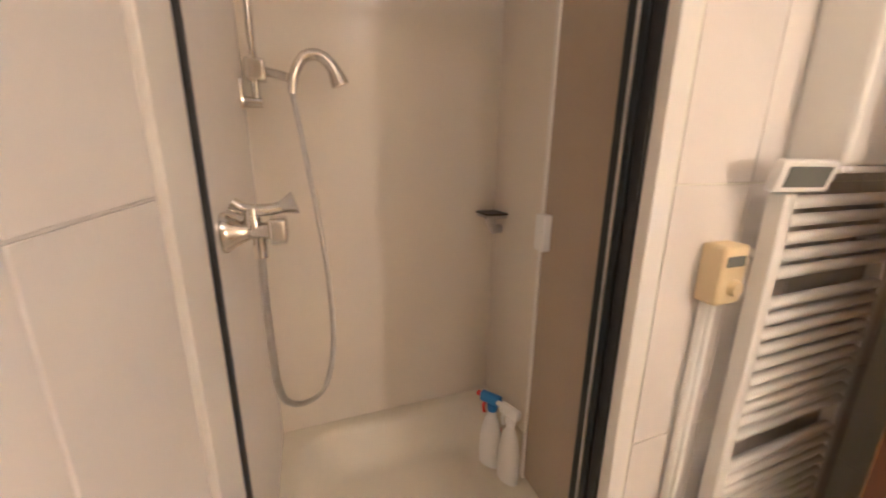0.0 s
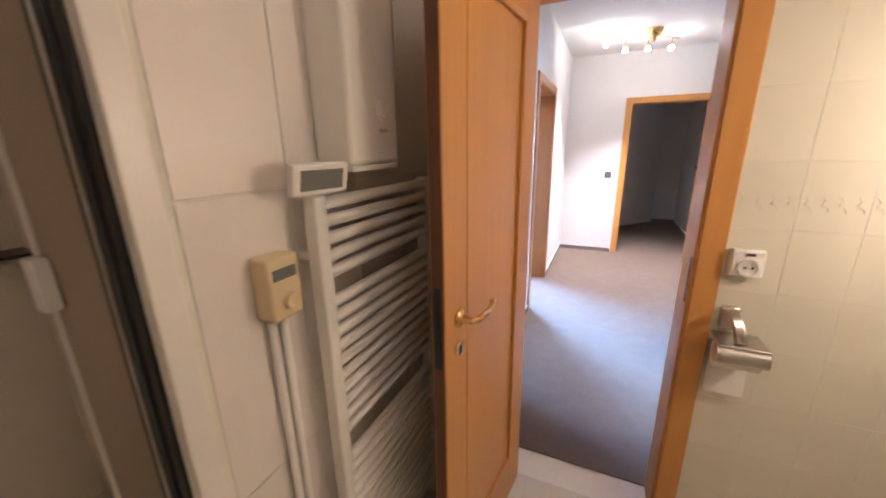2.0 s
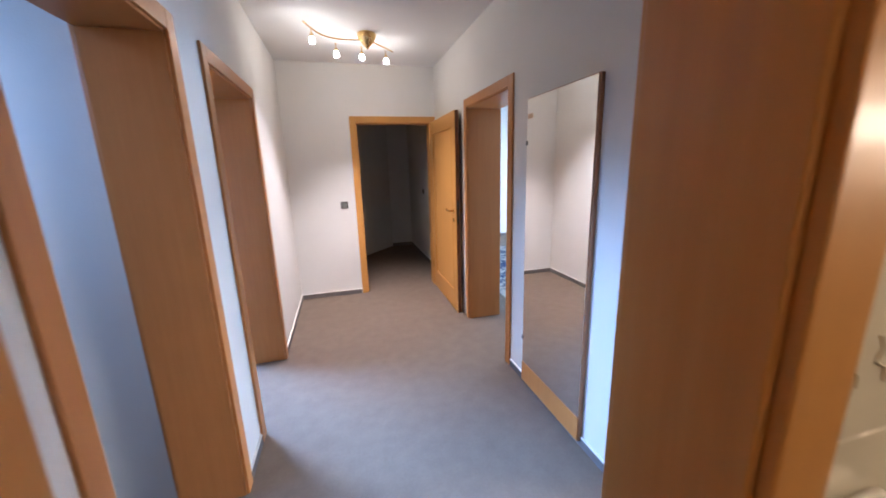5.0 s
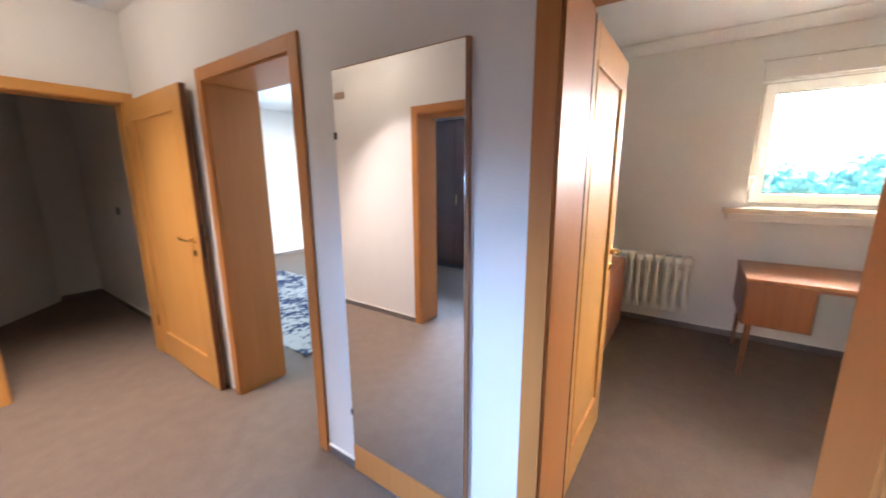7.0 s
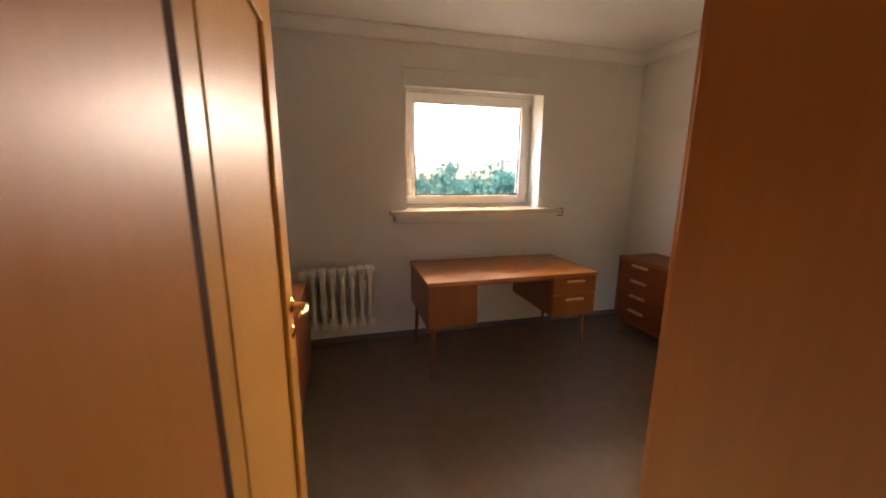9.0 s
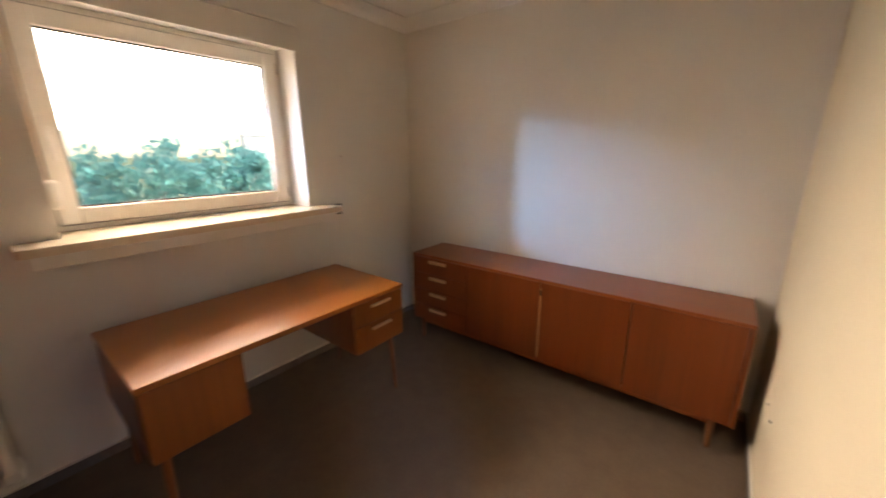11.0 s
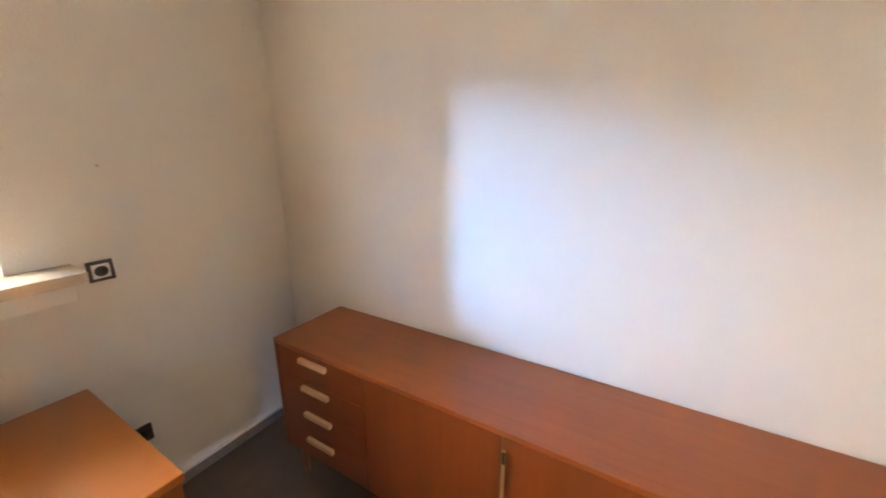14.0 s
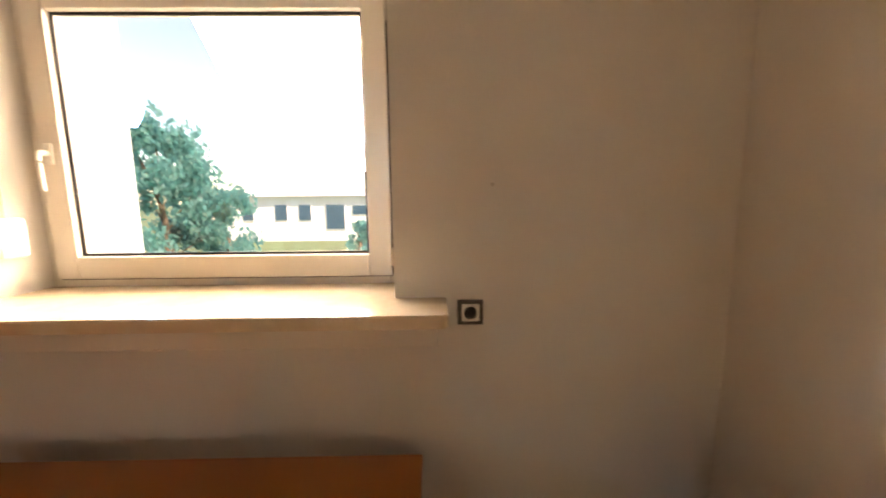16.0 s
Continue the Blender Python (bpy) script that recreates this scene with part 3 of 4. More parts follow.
# ---- windows ----
def window(name, x, o, label, handle=True):
    """Tilt-and-turn window in a wall whose inside lies towards -x; o = (y0, y1, z0, z1); x: inner face of the frame."""
    d = thing(name, label, "window", kind="structure")
    y0, y1, z0, z1 = o
    f = 0.045
    fr = [("frame_stile", (y0, y0 + f, z0, z1)), ("frame_stile", (y1 - f, y1, z0, z1)), ("frame_rail", (y0 + f, y1 - f, z0, z0 + f)), ("frame_rail", (y0 + f, y1 - f, z1 - f, z1))]
    for n, (a, b, c, e) in fr:
        part(n, B(x, x + 0.06, a, b, c, e, bevel=0.003), WINFRAME, d)
    g = f - 0.012
    sw = 0.080
    a0, a1, c0, c1 = y0 + g, y1 - g, z0 + g, z1 - g
    sash = part("sash", B(x - 0.018, x + 0.052, a0, a0 + sw, c0, c1, bevel=0.005), WINFRAME, d)
    part("sash_stile", B(x - 0.018, x + 0.052, a1 - sw, a1, c0, c1, bevel=0.005), WINFRAME, sash)
    part("sash_rail", B(x - 0.018, x + 0.052, a0 + sw, a1 - sw, c0, c0 + sw, bevel=0.005), WINFRAME, sash)
    part("sash_rail", B(x - 0.018, x + 0.052, a0 + sw, a1 - sw, c1 - sw, c1, bevel=0.005), WINFRAME, sash)
    for q in ((a0 + sw - 0.001, a0 + sw + 0.010, c0 + sw, c1 - sw), (a1 - sw - 0.010, a1 - sw + 0.001, c0 + sw, c1 - sw),
              (a0 + sw, a1 - sw, c0 + sw - 0.001, c0 + sw + 0.010), (a0 + sw, a1 - sw, c1 - sw - 0.010, c1 - sw + 0.001)):
        part("glazing_seal", B(x + 0.006, x + 0.0115, *q), BLACK, sash)
    for q in ((a0 - 0.005, a0 + 0.001, c0, c1), (a1 - 0.001, a1 + 0.005, c0, c1), (a0, a1, c0 - 0.005, c0 + 0.001), (a0, a1, c1 - 0.001, c1 + 0.005)):
        part("sash_gasket", B(x - 0.003, x + 0.002, *q), DARKPL, d)
    pane = part("pane", B(x + 0.012, x + 0.018, a0 + sw + 0.001, a1 - sw - 0.001, c0 + sw + 0.001, c1 - sw - 0.001), GLASS, d)
    pane.visible_shadow = False
    if handle:
        hy, hz = a1 - 0.042, 1.63
        hd = part("window_handle", B(x - 0.028, x - 0.018, hy - 0.014, hy + 0.014, hz - 0.035, hz + 0.035, bevel=0.004), PLASTIC, d, "white plastic window handle")
        part("grip", tube(bmesh.new(), [(x - 0.028, hy, hz), (x - 0.052, hy, hz), (x - 0.060, hy, hz - 0.015), (x - 0.060, hy, hz - 0.06), (x - 0.058, hy, hz - 0.125)], 0.009), PLASTIC, hd)
        for hz2 in (z0 + 0.10, z1 - 0.12):
            part("hinge_cap", B(x - 0.024, x - 0.002, a0 - 0.017, a0 + 0.001, hz2 - 0.035, hz2 + 0.035, bevel=0.005), STEEL, d, "grey metal hinge")
    return d


window("window_1", XE + 0.215, WIN, "white-painted tilt window with a single pane")
window("window_2", 5.27, (3.0, 6.2, 0.35, 2.35), "wide white window of the rug room", False)

# ---- study ----
def bowed_sill():
    d = thing("window_sill", "polished beige stone sill under the study window", "window sill", kind="structure")
    bm = box(bmesh.new(), 4.045, XE + 0.215, -0.895, 0.675, WIN[2] - 0.034, WIN[2] + 0.004)
    es = [e for e in bm.edges if abs(e.verts[0].co.x - 4.045) < 1e-4 and abs(e.verts[1].co.x - 4.045) < 1e-4 and abs(e.verts[0].co.z - e.verts[1].co.z) > 0.01]
    bmesh.ops.bevel(bm, geom=es, offset=0.022, segments=5, affect='EDGES', profile=0.5)
    bmesh.ops.bevel(bm, geom=[e for e in bm.edges if e.is_manifold and e.calc_face_angle() > 1.2], offset=0.004, segments=2, affect='EDGES')
    part("slab", bm, STONE, d)
    part("apron", B(4.085, XE, -0.865, 0.645, WIN[2] - 0.100, WIN[2] - 0.036, bevel=0.006), WINFRAME, d)
    return d


bowed_sill()

shutter = thing("shutter_box", "white roller shutter cover board above the window", "shutter box", kind="structure")
part("board", B(XE - 0.022, XE - 0.0005, -0.74, 0.53, 2.165, 2.305, bevel=0.003), WINFRAME, shutter)
part("top_strip", B(XE - 0.032, XE - 0.0005, -0.75, 0.54, 2.307, 2.325, bevel=0.004), WINFRAME, shutter)
part("cover_screw", R((XE - 0.024, 0.23, 2.275), (XE - 0.019, 0.23, 2.275), 0.012), PLASTIC, shutter)

winder = thing("strap_winder", "cream roller shutter strap winder in the window reveal", "strap winder")
part("winder_case", B(XE + 0.03, XE + 0.12, 0.475, 0.519, 1.29, 1.42, bevel=0.014, seg=3), PLASTIC, winder)
part("strap", B(XE + 0.062, XE + 0.086, 0.508, 0.512, 1.42, 2.155), HANDLEWOOD, winder)


def radiator():
    d = thing("radiator", "white wall-hung column radiator beside the window", "radiator")
    n, y0, p = 8, 0.828, 0.0755
    x0, x1, zb, zt = 4.055, 4.185, 0.185, 0.708
    for k in range(n):
        y = y0 + (k + 0.5) * p
        bm = bmesh.new()
        box(bm, x0, x1, y - 0.034, y + 0.034, zt - 0.070, zt, bevel=0.016, seg=3)
        box(bm, x0, x1, y - 0.034, y + 0.034, zb, zb + 0.065, bevel=0.016, seg=3)
        for c in (x0 + 0.022, x1 - 0.022):
            box(bm, c - 0.022, c + 0.022, y - 0.021, y + 0.021, zb + 0.05, zt - 0.055, bevel=0.012, seg=3)
        part("column", bm, RADWHITE, d)
    part("upper_hub", R((4.12, y0, zt - 0.036), (4.12, y0 + n * p, zt - 0.036), 0.016), RADWHITE, d)
    part("lower_hub", R((4.12, y0, zb + 0.033), (4.12, y0 + n * p, zb + 0.033), 0.016), RADWHITE, d)
    part("end_cap", R((4.12, y0 - 0.012, zt - 0.036), (4.12, y0 + 0.002, zt - 0.036), 0.022), RADWHITE, d)
    part("heat_meter", B(4.034, 4.056, 0.900, 0.932, 0.50, 0.60, bevel=0.003), PLASTIC, d, "white heat cost meter")
    for y in (0.93, 1.34):
        part("bracket", B(4.18, XE, y, y + 0.03, zt - 0.05, zt - 0.01), RADWHITE, d)
        part("bracket", B(4.18, XE, y, y + 0.03, zb + 0.01, zb + 0.05), RADWHITE, d)
    part("supply_pipe", tube(bmesh.new(), [(4.12, y0 + n * p, zb + 0.033), (4.12, y0 + n * p + 0.05, zb + 0.033), (4.12, y0 + n * p + 0.06, zb), (4.12, y0 + n * p + 0.06, -0.01)], 0.009), RADWHITE, d)


radiator()


def leg(d, x, y, top, r0=0.019, r1=0.012, lean=(0, 0), m=None):
    part("leg", R((x + lean[0], y + lean[1], 0), (x, y, top), r1, r0), m or LEGWOOD, d)


def desk():
    d = thing("desk", "teak writing desk with drawer pedestals under the window", "desk")
    x0, x1, y0, y1, zt = 3.40, 4.09, -0.82, 0.525, 0.738
    part("desktop", B(x0, x1, y0, y1, zt - 0.026, zt, bevel=0.004), DESKTOP_LIT, d, "honey-brown polished teak top, window sheen in its colour")
    zb = 0.40
    for a, b, nm in ((0.155, y1 - 0.004, "pedestal"), (y0 + 0.004, -0.44, "pedestal")):
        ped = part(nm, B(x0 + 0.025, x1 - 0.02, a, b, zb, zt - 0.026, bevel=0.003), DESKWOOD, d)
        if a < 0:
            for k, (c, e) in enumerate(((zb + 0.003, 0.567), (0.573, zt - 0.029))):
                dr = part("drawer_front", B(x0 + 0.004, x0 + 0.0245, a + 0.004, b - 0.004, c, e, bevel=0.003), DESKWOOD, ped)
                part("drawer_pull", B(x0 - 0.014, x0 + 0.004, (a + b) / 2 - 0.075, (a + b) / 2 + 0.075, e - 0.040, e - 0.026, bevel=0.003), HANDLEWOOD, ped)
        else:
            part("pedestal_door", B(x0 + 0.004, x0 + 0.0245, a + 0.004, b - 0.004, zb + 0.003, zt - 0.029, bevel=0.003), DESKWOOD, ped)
    part("crossbar", B(x0 + 0.06, x0 + 0.08, -0.44, 0.155, zt - 0.06, zt - 0.026, bevel=0.002), TEAK_X, d)
    part("rear_rail", B(x1 - 0.05, x1 - 0.03, -0.44, 0.155, zt - 0.11, zt - 0.026, bevel=0.002), TEAK_X, d)
    for x in (x0 + 0.06, x1 - 0.06):
        for y, s in ((y0 + 0.075, -1), (y1 - 0.055, 1)):
            leg(d, x, y, zb, lean=(-0.02 if x < 3.7 else 0.02, 0.015 * s))


desk()


EDGEPULL = mat("worn_pull_wood", (0.48, 0.26, 0.12), 0.4, var=0.12, scale=30)


def sideboard():
    d = thing("sideboard", "long reddish teak sideboard with pale wooden pulls", "sideboard")
    x0, x1, y0, y1, zt, zb = 1.668, 3.82, -1.775, -1.372, 0.752, 0.185
    # top in the lighter teak, daylight from above included in its colour
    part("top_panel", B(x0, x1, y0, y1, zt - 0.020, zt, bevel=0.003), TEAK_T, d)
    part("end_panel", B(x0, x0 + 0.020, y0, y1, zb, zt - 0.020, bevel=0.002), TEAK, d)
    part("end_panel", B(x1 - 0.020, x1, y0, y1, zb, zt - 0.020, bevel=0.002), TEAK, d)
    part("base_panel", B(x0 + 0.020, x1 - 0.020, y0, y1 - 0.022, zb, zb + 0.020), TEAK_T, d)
    part("back_panel", B(x0 + 0.020, x1 - 0.020, y0, y0 + 0.010, zb + 0.020, zt - 0.020), TEAK, d)
    part("carcass_core", B(x0 + 0.021, x1 - 0.021, y0 + 0.011, y1 - 0.024, zb + 0.021, zt - 0.021), DARKWOOD, d)
    xs = (x0 + 0.020, 2.193, 2.726, 3.294, x1 - 0.020)
    fz0, fz1 = zb + 0.003, zt - 0.023
    for k in range(3):
        a, b = xs[k] + 0.003, xs[k + 1] - 0.003
        dr = part("door", B(a, b, y1 - 0.021, y1 - 0.003, fz0, fz1, bevel=0.002), TEAK, d)
        if k == 1:
            part("edge_pull", B(b - 0.011, b - 0.001, y1 - 0.003, y1 + 0.006, fz0 + 0.02, fz1 - 0.04, bevel=0.003), EDGEPULL, dr, "pale full-height wooden pull")
            part("lock", B(b - 0.013, b - 0.003, y1 + 0.005, y1 + 0.012, fz1 - 0.085, fz1 - 0.045, bevel=0.002), BLACK, dr)
    h = (fz1 - fz0) / 4
    for k in range(4):
        z = fz0 + k * h
        dr = part("drawer", B(xs[3] + 0.003, xs[4] - 0.003, y1 - 0.021, y1 - 0.003, z + 0.0015, z + h - 0.0015, bevel=0.002), TEAK, d)
        part("drawer_pull", B(3.485, 3.645, y1 - 0.003, y1 + 0.015, z + h - 0.042, z + h - 0.020, bevel=0.002), HANDLEWOOD, dr, "pale wooden drawer pull")
    for x in (x0 + 0.09, x1 - 0.06):
        for y in (y0 + 0.06, y1 - 0.05):
            leg(d, x, y, zb, r0=0.021, r1=0.013)
    part("stretcher", B(x0 + 0.09, x1 - 0.06, y1 - 0.058, y1 - 0.042, zb - 0.045, zb - 0.001), TEAK_T, d)


sideboard()


def hutch():
    d = thing("shelf_unit", "teak wall unit with open shelves over cupboards", "shelf unit")
    x0, x1 = 2.66, 3.62
    yb = YN - 0.014
    yu, yl = 1.425, 1.310
    for x in (x0, x1 - 0.02):
        part("upper_side", B(x, x + 0.02, yu, yb, 0.745, 2.06, bevel=0.002), TEAK, d)
        part("lower_side", B(x, x + 0.02, yl, yb, 0.16, 0.725, bevel=0.002), TEAK, d)
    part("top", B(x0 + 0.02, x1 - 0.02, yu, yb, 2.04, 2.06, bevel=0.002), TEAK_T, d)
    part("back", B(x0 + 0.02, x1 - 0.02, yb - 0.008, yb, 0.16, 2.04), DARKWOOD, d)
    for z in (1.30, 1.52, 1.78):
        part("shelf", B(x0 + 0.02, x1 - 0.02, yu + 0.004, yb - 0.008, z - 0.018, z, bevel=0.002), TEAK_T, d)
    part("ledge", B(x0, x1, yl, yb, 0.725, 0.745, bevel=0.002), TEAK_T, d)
    xm = (x0 + x1) / 2
    for a, b, hx in ((x0 + 0.021, xm - 0.001, xm - 0.035), (xm + 0.001, x1 - 0.021, xm + 0.035)):
        ud = part("upper_door", B(a, b, yu + 0.002, yu + 0.020, 0.748, 1.281, bevel=0.002), TEAK, d)
        part("knob", R((hx, yu + 0.002, 1.02), (hx, yu - 0.016, 1.02), 0.009), BRASS, ud)
        part("lower_door", B(a, b, yl + 0.002, yl + 0.020, 0.163, 0.723, bevel=0.002), TEAK, d)
    part("bottom", B(x0 + 0.02, x1 - 0.02, yl + 0.021, yb - 0.008, 0.16, 0.18), TEAK_T, d)
    for x in (x0 + 0.05, x1 - 0.05):
        for y in (yl + 0.05, yb - 0.05):
            leg(d, x, y, 0.16)


hutch()


def wall_socket(m, label, surround, core):
    d = thing("wall_socket", label, "socket", at=m)
    part("surround", B(-0.040, 0.040, 0, 0.010, -0.040, 0.040, bevel=0.003), surround, d)
    part("plate", B(-0.027, 0.027, 0.0105, 0.013, -0.027, 0.027, bevel=0.001), core, d)
    ring = part("well", lathe(bmesh.new(), [(0.020, 0.0), (0.020, 0.004), (0.0165, 0.004), (0.0165, 0.0005), (0.002, 0.0005)], n=24), DARKPL if core is not DARKPL else BLACK, d)
    ring.matrix_local = pose(0, 0.0125, 0, -90, 0, 0)
    return d


wall_socket(pose(XE, -0.968, 1.117, 0, 0, 90), "square wall socket with dark surround beside the sill", DARKPL, PLASTIC)
wall_socket(pose(XE, -0.960, 0.361, 0, 0, 90), "dark brown square wall socket above the skirting", DARKPL, DARKPL)
nail = thing("wall_nail", "small grey nail sticking out of the wall", "nail")
part("nail_head", R((XE - 0.012, -1.032, 1.508), (XE + 0.002, -1.032, 1.510), 0.006, 0.004, n=10), STEEL, nail)
for yy, zz in ((-1.315, 0.412), (-1.165, 0.416)):
    hole = thing("wall_plug", "dark wall plug in a drilled hole", "wall plug", group="wall plugs beside the sideboard")
    part("plug", R((XW - 0.01, yy, zz), (XW + 0.004, yy, zz), 0.006, n=10), BLACK, hole)

# ---- bathroom ----
solid("wall_shower_nib", B(-0.52, BX, -0.80, -0.70, 0, H), GROUT, "short tiled wall end beside the shower", "wall")


def shower_tray():
    """A basin with a flat rim and a softly rounded hollow, as a height field over its plan."""
    d = thing("shower_tray", "cream acrylic shower tray with a softly rounded hollow", "shower tray")
    x0, x1, y0, y1, zr, n = -1.249, -0.50, BS + 0.001, -0.713, 0.39, 44
    bm = bmesh.new()
    rows = []
    for i in range(n + 1):
        row = []
        for j in range(n + 1):
            u, v = 2 * i / n - 1, 2 * j / n - 1
            k = min(1.0, max(0.0, (0.90 - (abs(u) ** 5 + abs(v) ** 5) ** 0.2) / 0.34))
            row.append(bm.verts.new((x0 + (x1 - x0) * i / n, y0 + (y1 - y0) * j / n, zr - 0.13 * k * k * (3 - 2 * k))))
        rows.append(row)
    for i in range(n):
        for j in range(n):
            bm.faces.new((rows[i][j], rows[i + 1][j], rows[i + 1][j + 1], rows[i][j + 1])).smooth = True
    rim = [rows[i][0] for i in range(n)] + [rows[n][j] for j in range(n)] + [rows[i][n] for i in range(n, 0, -1)] + [rows[0][j] for j in range(n, 0, -1)]
    foot = [bm.verts.new((v.co.x, v.co.y, 0.0)) for v in rim]
    for k in range(len(rim)):
        q = (k + 1) % len(rim)
        bm.faces.new((rim[k], foot[k], foot[q], rim[q]))
    bm.faces.new(foot)
    part("basin", bm, ACRYL, d)
    part("drain", lathe(bmesh.new(), [(0.045, 0), (0.045, 0.004), (0.03, 0.006), (0.004, 0.006)], (-0.72, -1.20, 0.259)), CHROME, d)


shower_tray()


def shower_door():
    d = thing("shower_door", "folding shower door pushed open, dark aluminium and black seals", "shower door")
    z0, z1 = 0.395, 2.12
    part("folded_panel", B(-0.738, -0.523, -0.835, -0.826, z0 + 0.02, z1 - 0.03, bevel=0.002), PANEL, d, "beige plastic folding panel")
    part("folded_panel", B(-0.730, -0.523, -0.822, -0.813, z0 + 0.02, z1 - 0.03, bevel=0.002), PANEL, d)
    part("panel_edge", B(-0.750, -0.736, -0.842, -0.812, z0 + 0.01, z1 - 0.02, bevel=0.003), TRIM, d)
    part("post", B(-0.522, -0.470, -0.845, -0.800, z0, z1, bevel=0.004), ALU, d)
    part("post_rib", B(-0.495, -0.488, -0.850, -0.844, z0, z1, bevel=0.002), STEEL, d)
    part("black_seal", B(-0.470, -0.442, -0.840, -0.800, z0, z1, bevel=0.004), BLACK, d)
    part("white_trim", B(-0.442, -0.412, -0.835, -0.788, 0.0, H - 0.003, bevel=0.004), TRIM, d)
    part("wall_trim", B(-0.530, -0.400, BS, BS + 0.012, 0.0, H - 0.003, bevel=0.003), TRIM, d)
    part("wall_seal", B(-0.545, -0.531, BS, BS + 0.020, z0, z1, bevel=0.003), BLACK, d)
    part("top_rail", B(-0.53, -0.47, BS + 0.02, -0.846, z1, z1 + 0.04, bevel=0.004), ALU, d)
    part("bottom_rail", B(-0.535, -0.505, BS + 0.02, -0.846, zr_rail, zr_rail + 0.012, bevel=0.003), TRIM, d)
    part("grip", B(-0.742, -0.700, -0.862, -0.836, 1.20, 1.30, bevel=0.004), PLASTIC, d, "white plastic door grip")


zr_rail = 0.392
shower_door()


def mixer():
    d = thing("shower_mixer", "chrome single-lever shower mixer on the tiled wall", "shower mixer")
    x, zz = -0.700, 1.300
    fl = part("flange", lathe(bmesh.new(), [(0.040, 0), (0.040, 0.006), (0.034, 0.016), (0.022, 0.034), (0.017, 0.046)], n=24), CHROME, d)
    fl.matrix_local = Matrix.Translation((x, BS, zz)) @ pose(0, 0, 0, -90, 0, 0)
    part("body", R((x, BS + 0.03, zz), (x, -1.505, zz), 0.0175, n=20), CHROME, d)
    part("end_block", B(x - 0.026, x + 0.026, -1.520, -1.484, zz - 0.026, zz + 0.026, bevel=0.009, seg=3), CHROME, d)
    part("lever_hub", R((x, -1.548, zz + 0.008), (x, -1.546, zz + 0.046), 0.018, 0.014), CHROME, d)
    part("lever", tube(bmesh.new(), [(x, -1.580, zz + 0.056), (x, -1.560, zz + 0.044), (x, -1.530, zz + 0.041), (x, -1.500, zz + 0.044), (x, -1.480, zz + 0.050)], (0.014, 0.011), n=12), CHROME, d)
    part("lever_tip", R((x, -1.492, zz + 0.046), (x, -1.466, zz + 0.054), 0.012, 0.024), CHROME, d)
    part("outlet_nut", R((x, -1.538, zz - 0.012), (x, -1.538, zz - 0.055), 0.013), CHROME, d)


mixer()


def hand_shower():
    d = thing("hand_shower", "chrome hand shower with metal hose on a slide bar", "hand shower")
    px, py = -1.13, -1.555
    part("slide_bar", R((px, py, 1.580), (px, py, 2.15), 0.010), CHROME, d)
    part("bar_bracket", R((px, BS, 2.13), (px, py, 2.13), 0.016), CHROME, d)
    part("bar_bracket", R((px, BS, 1.590), (px, py + 0.014, 1.590), 0.017, 0.014), CHROME, d)
    part("bracket_plate", B(px - 0.020, px + 0.020, BS, BS + 0.012, 1.570, 1.650, bevel=0.005), CHROME, d)
    part("slider", B(px - 0.024, px + 0.024, py - 0.022, py + 0.030, 1.645, 1.705, bevel=0.008, seg=3), CHROME, d)
    part("swivel", R((px, py + 0.02, 1.675), (px + 0.02, py + 0.085, 1.660), 0.013), CHROME, d)
    part("handset", tube(bmesh.new(), [(px + 0.03, py + 0.095, 1.615), (px + 0.03, py + 0.105, 1.670), (px + 0.03, py + 0.135, 1.715), (px + 0.03, py + 0.175, 1.722), (px + 0.03, py + 0.205, 1.700), (px + 0.03, py + 0.222, 1.668)], (0.012, 0.020), n=14), CHROME, d)
    part("spray_head", R((px + 0.03, py + 0.216, 1.682), (px + 0.03, py + 0.230, 1.646), 0.020, 0.027), CHROME, d)
    part("hose", tube(bmesh.new(), [(-0.700, -1.538, 1.247), (-0.705, -1.540, 1.05), (-0.74, -1.532, 0.89), (-0.83, -1.485, 0.800), (-0.90, -1.430, 0.80), (-0.95, -1.400, 0.92), (-1.00, -1.405, 1.15), (-1.06, -1.435, 1.42), (-1.10, -1.460, 1.615)], 0.0075, n=12, sub=10), STEEL, d, "flexible metal hose")


hand_shower()

shelf = thing("corner_shelf", "small chrome soap shelf in the shower corner", "shelf")
part("dish", B(-1.235, -1.135, -0.800, -0.716, 1.215, 1.227, bevel=0.005), STEEL, shelf)
part("dish_rim", B(-1.238, -1.130, -0.806, -0.714, 1.228, 1.236, bevel=0.004), DARKPL, shelf)
part("support", R((-1.19, -0.74, 1.150), (-1.19, -0.765, 1.215), 0.014, 0.022), STEEL, shelf)
part("wall_rose", R((-1.19, -0.713, 1.165), (-1.19, -0.750, 1.165), 0.018), STEEL, shelf)


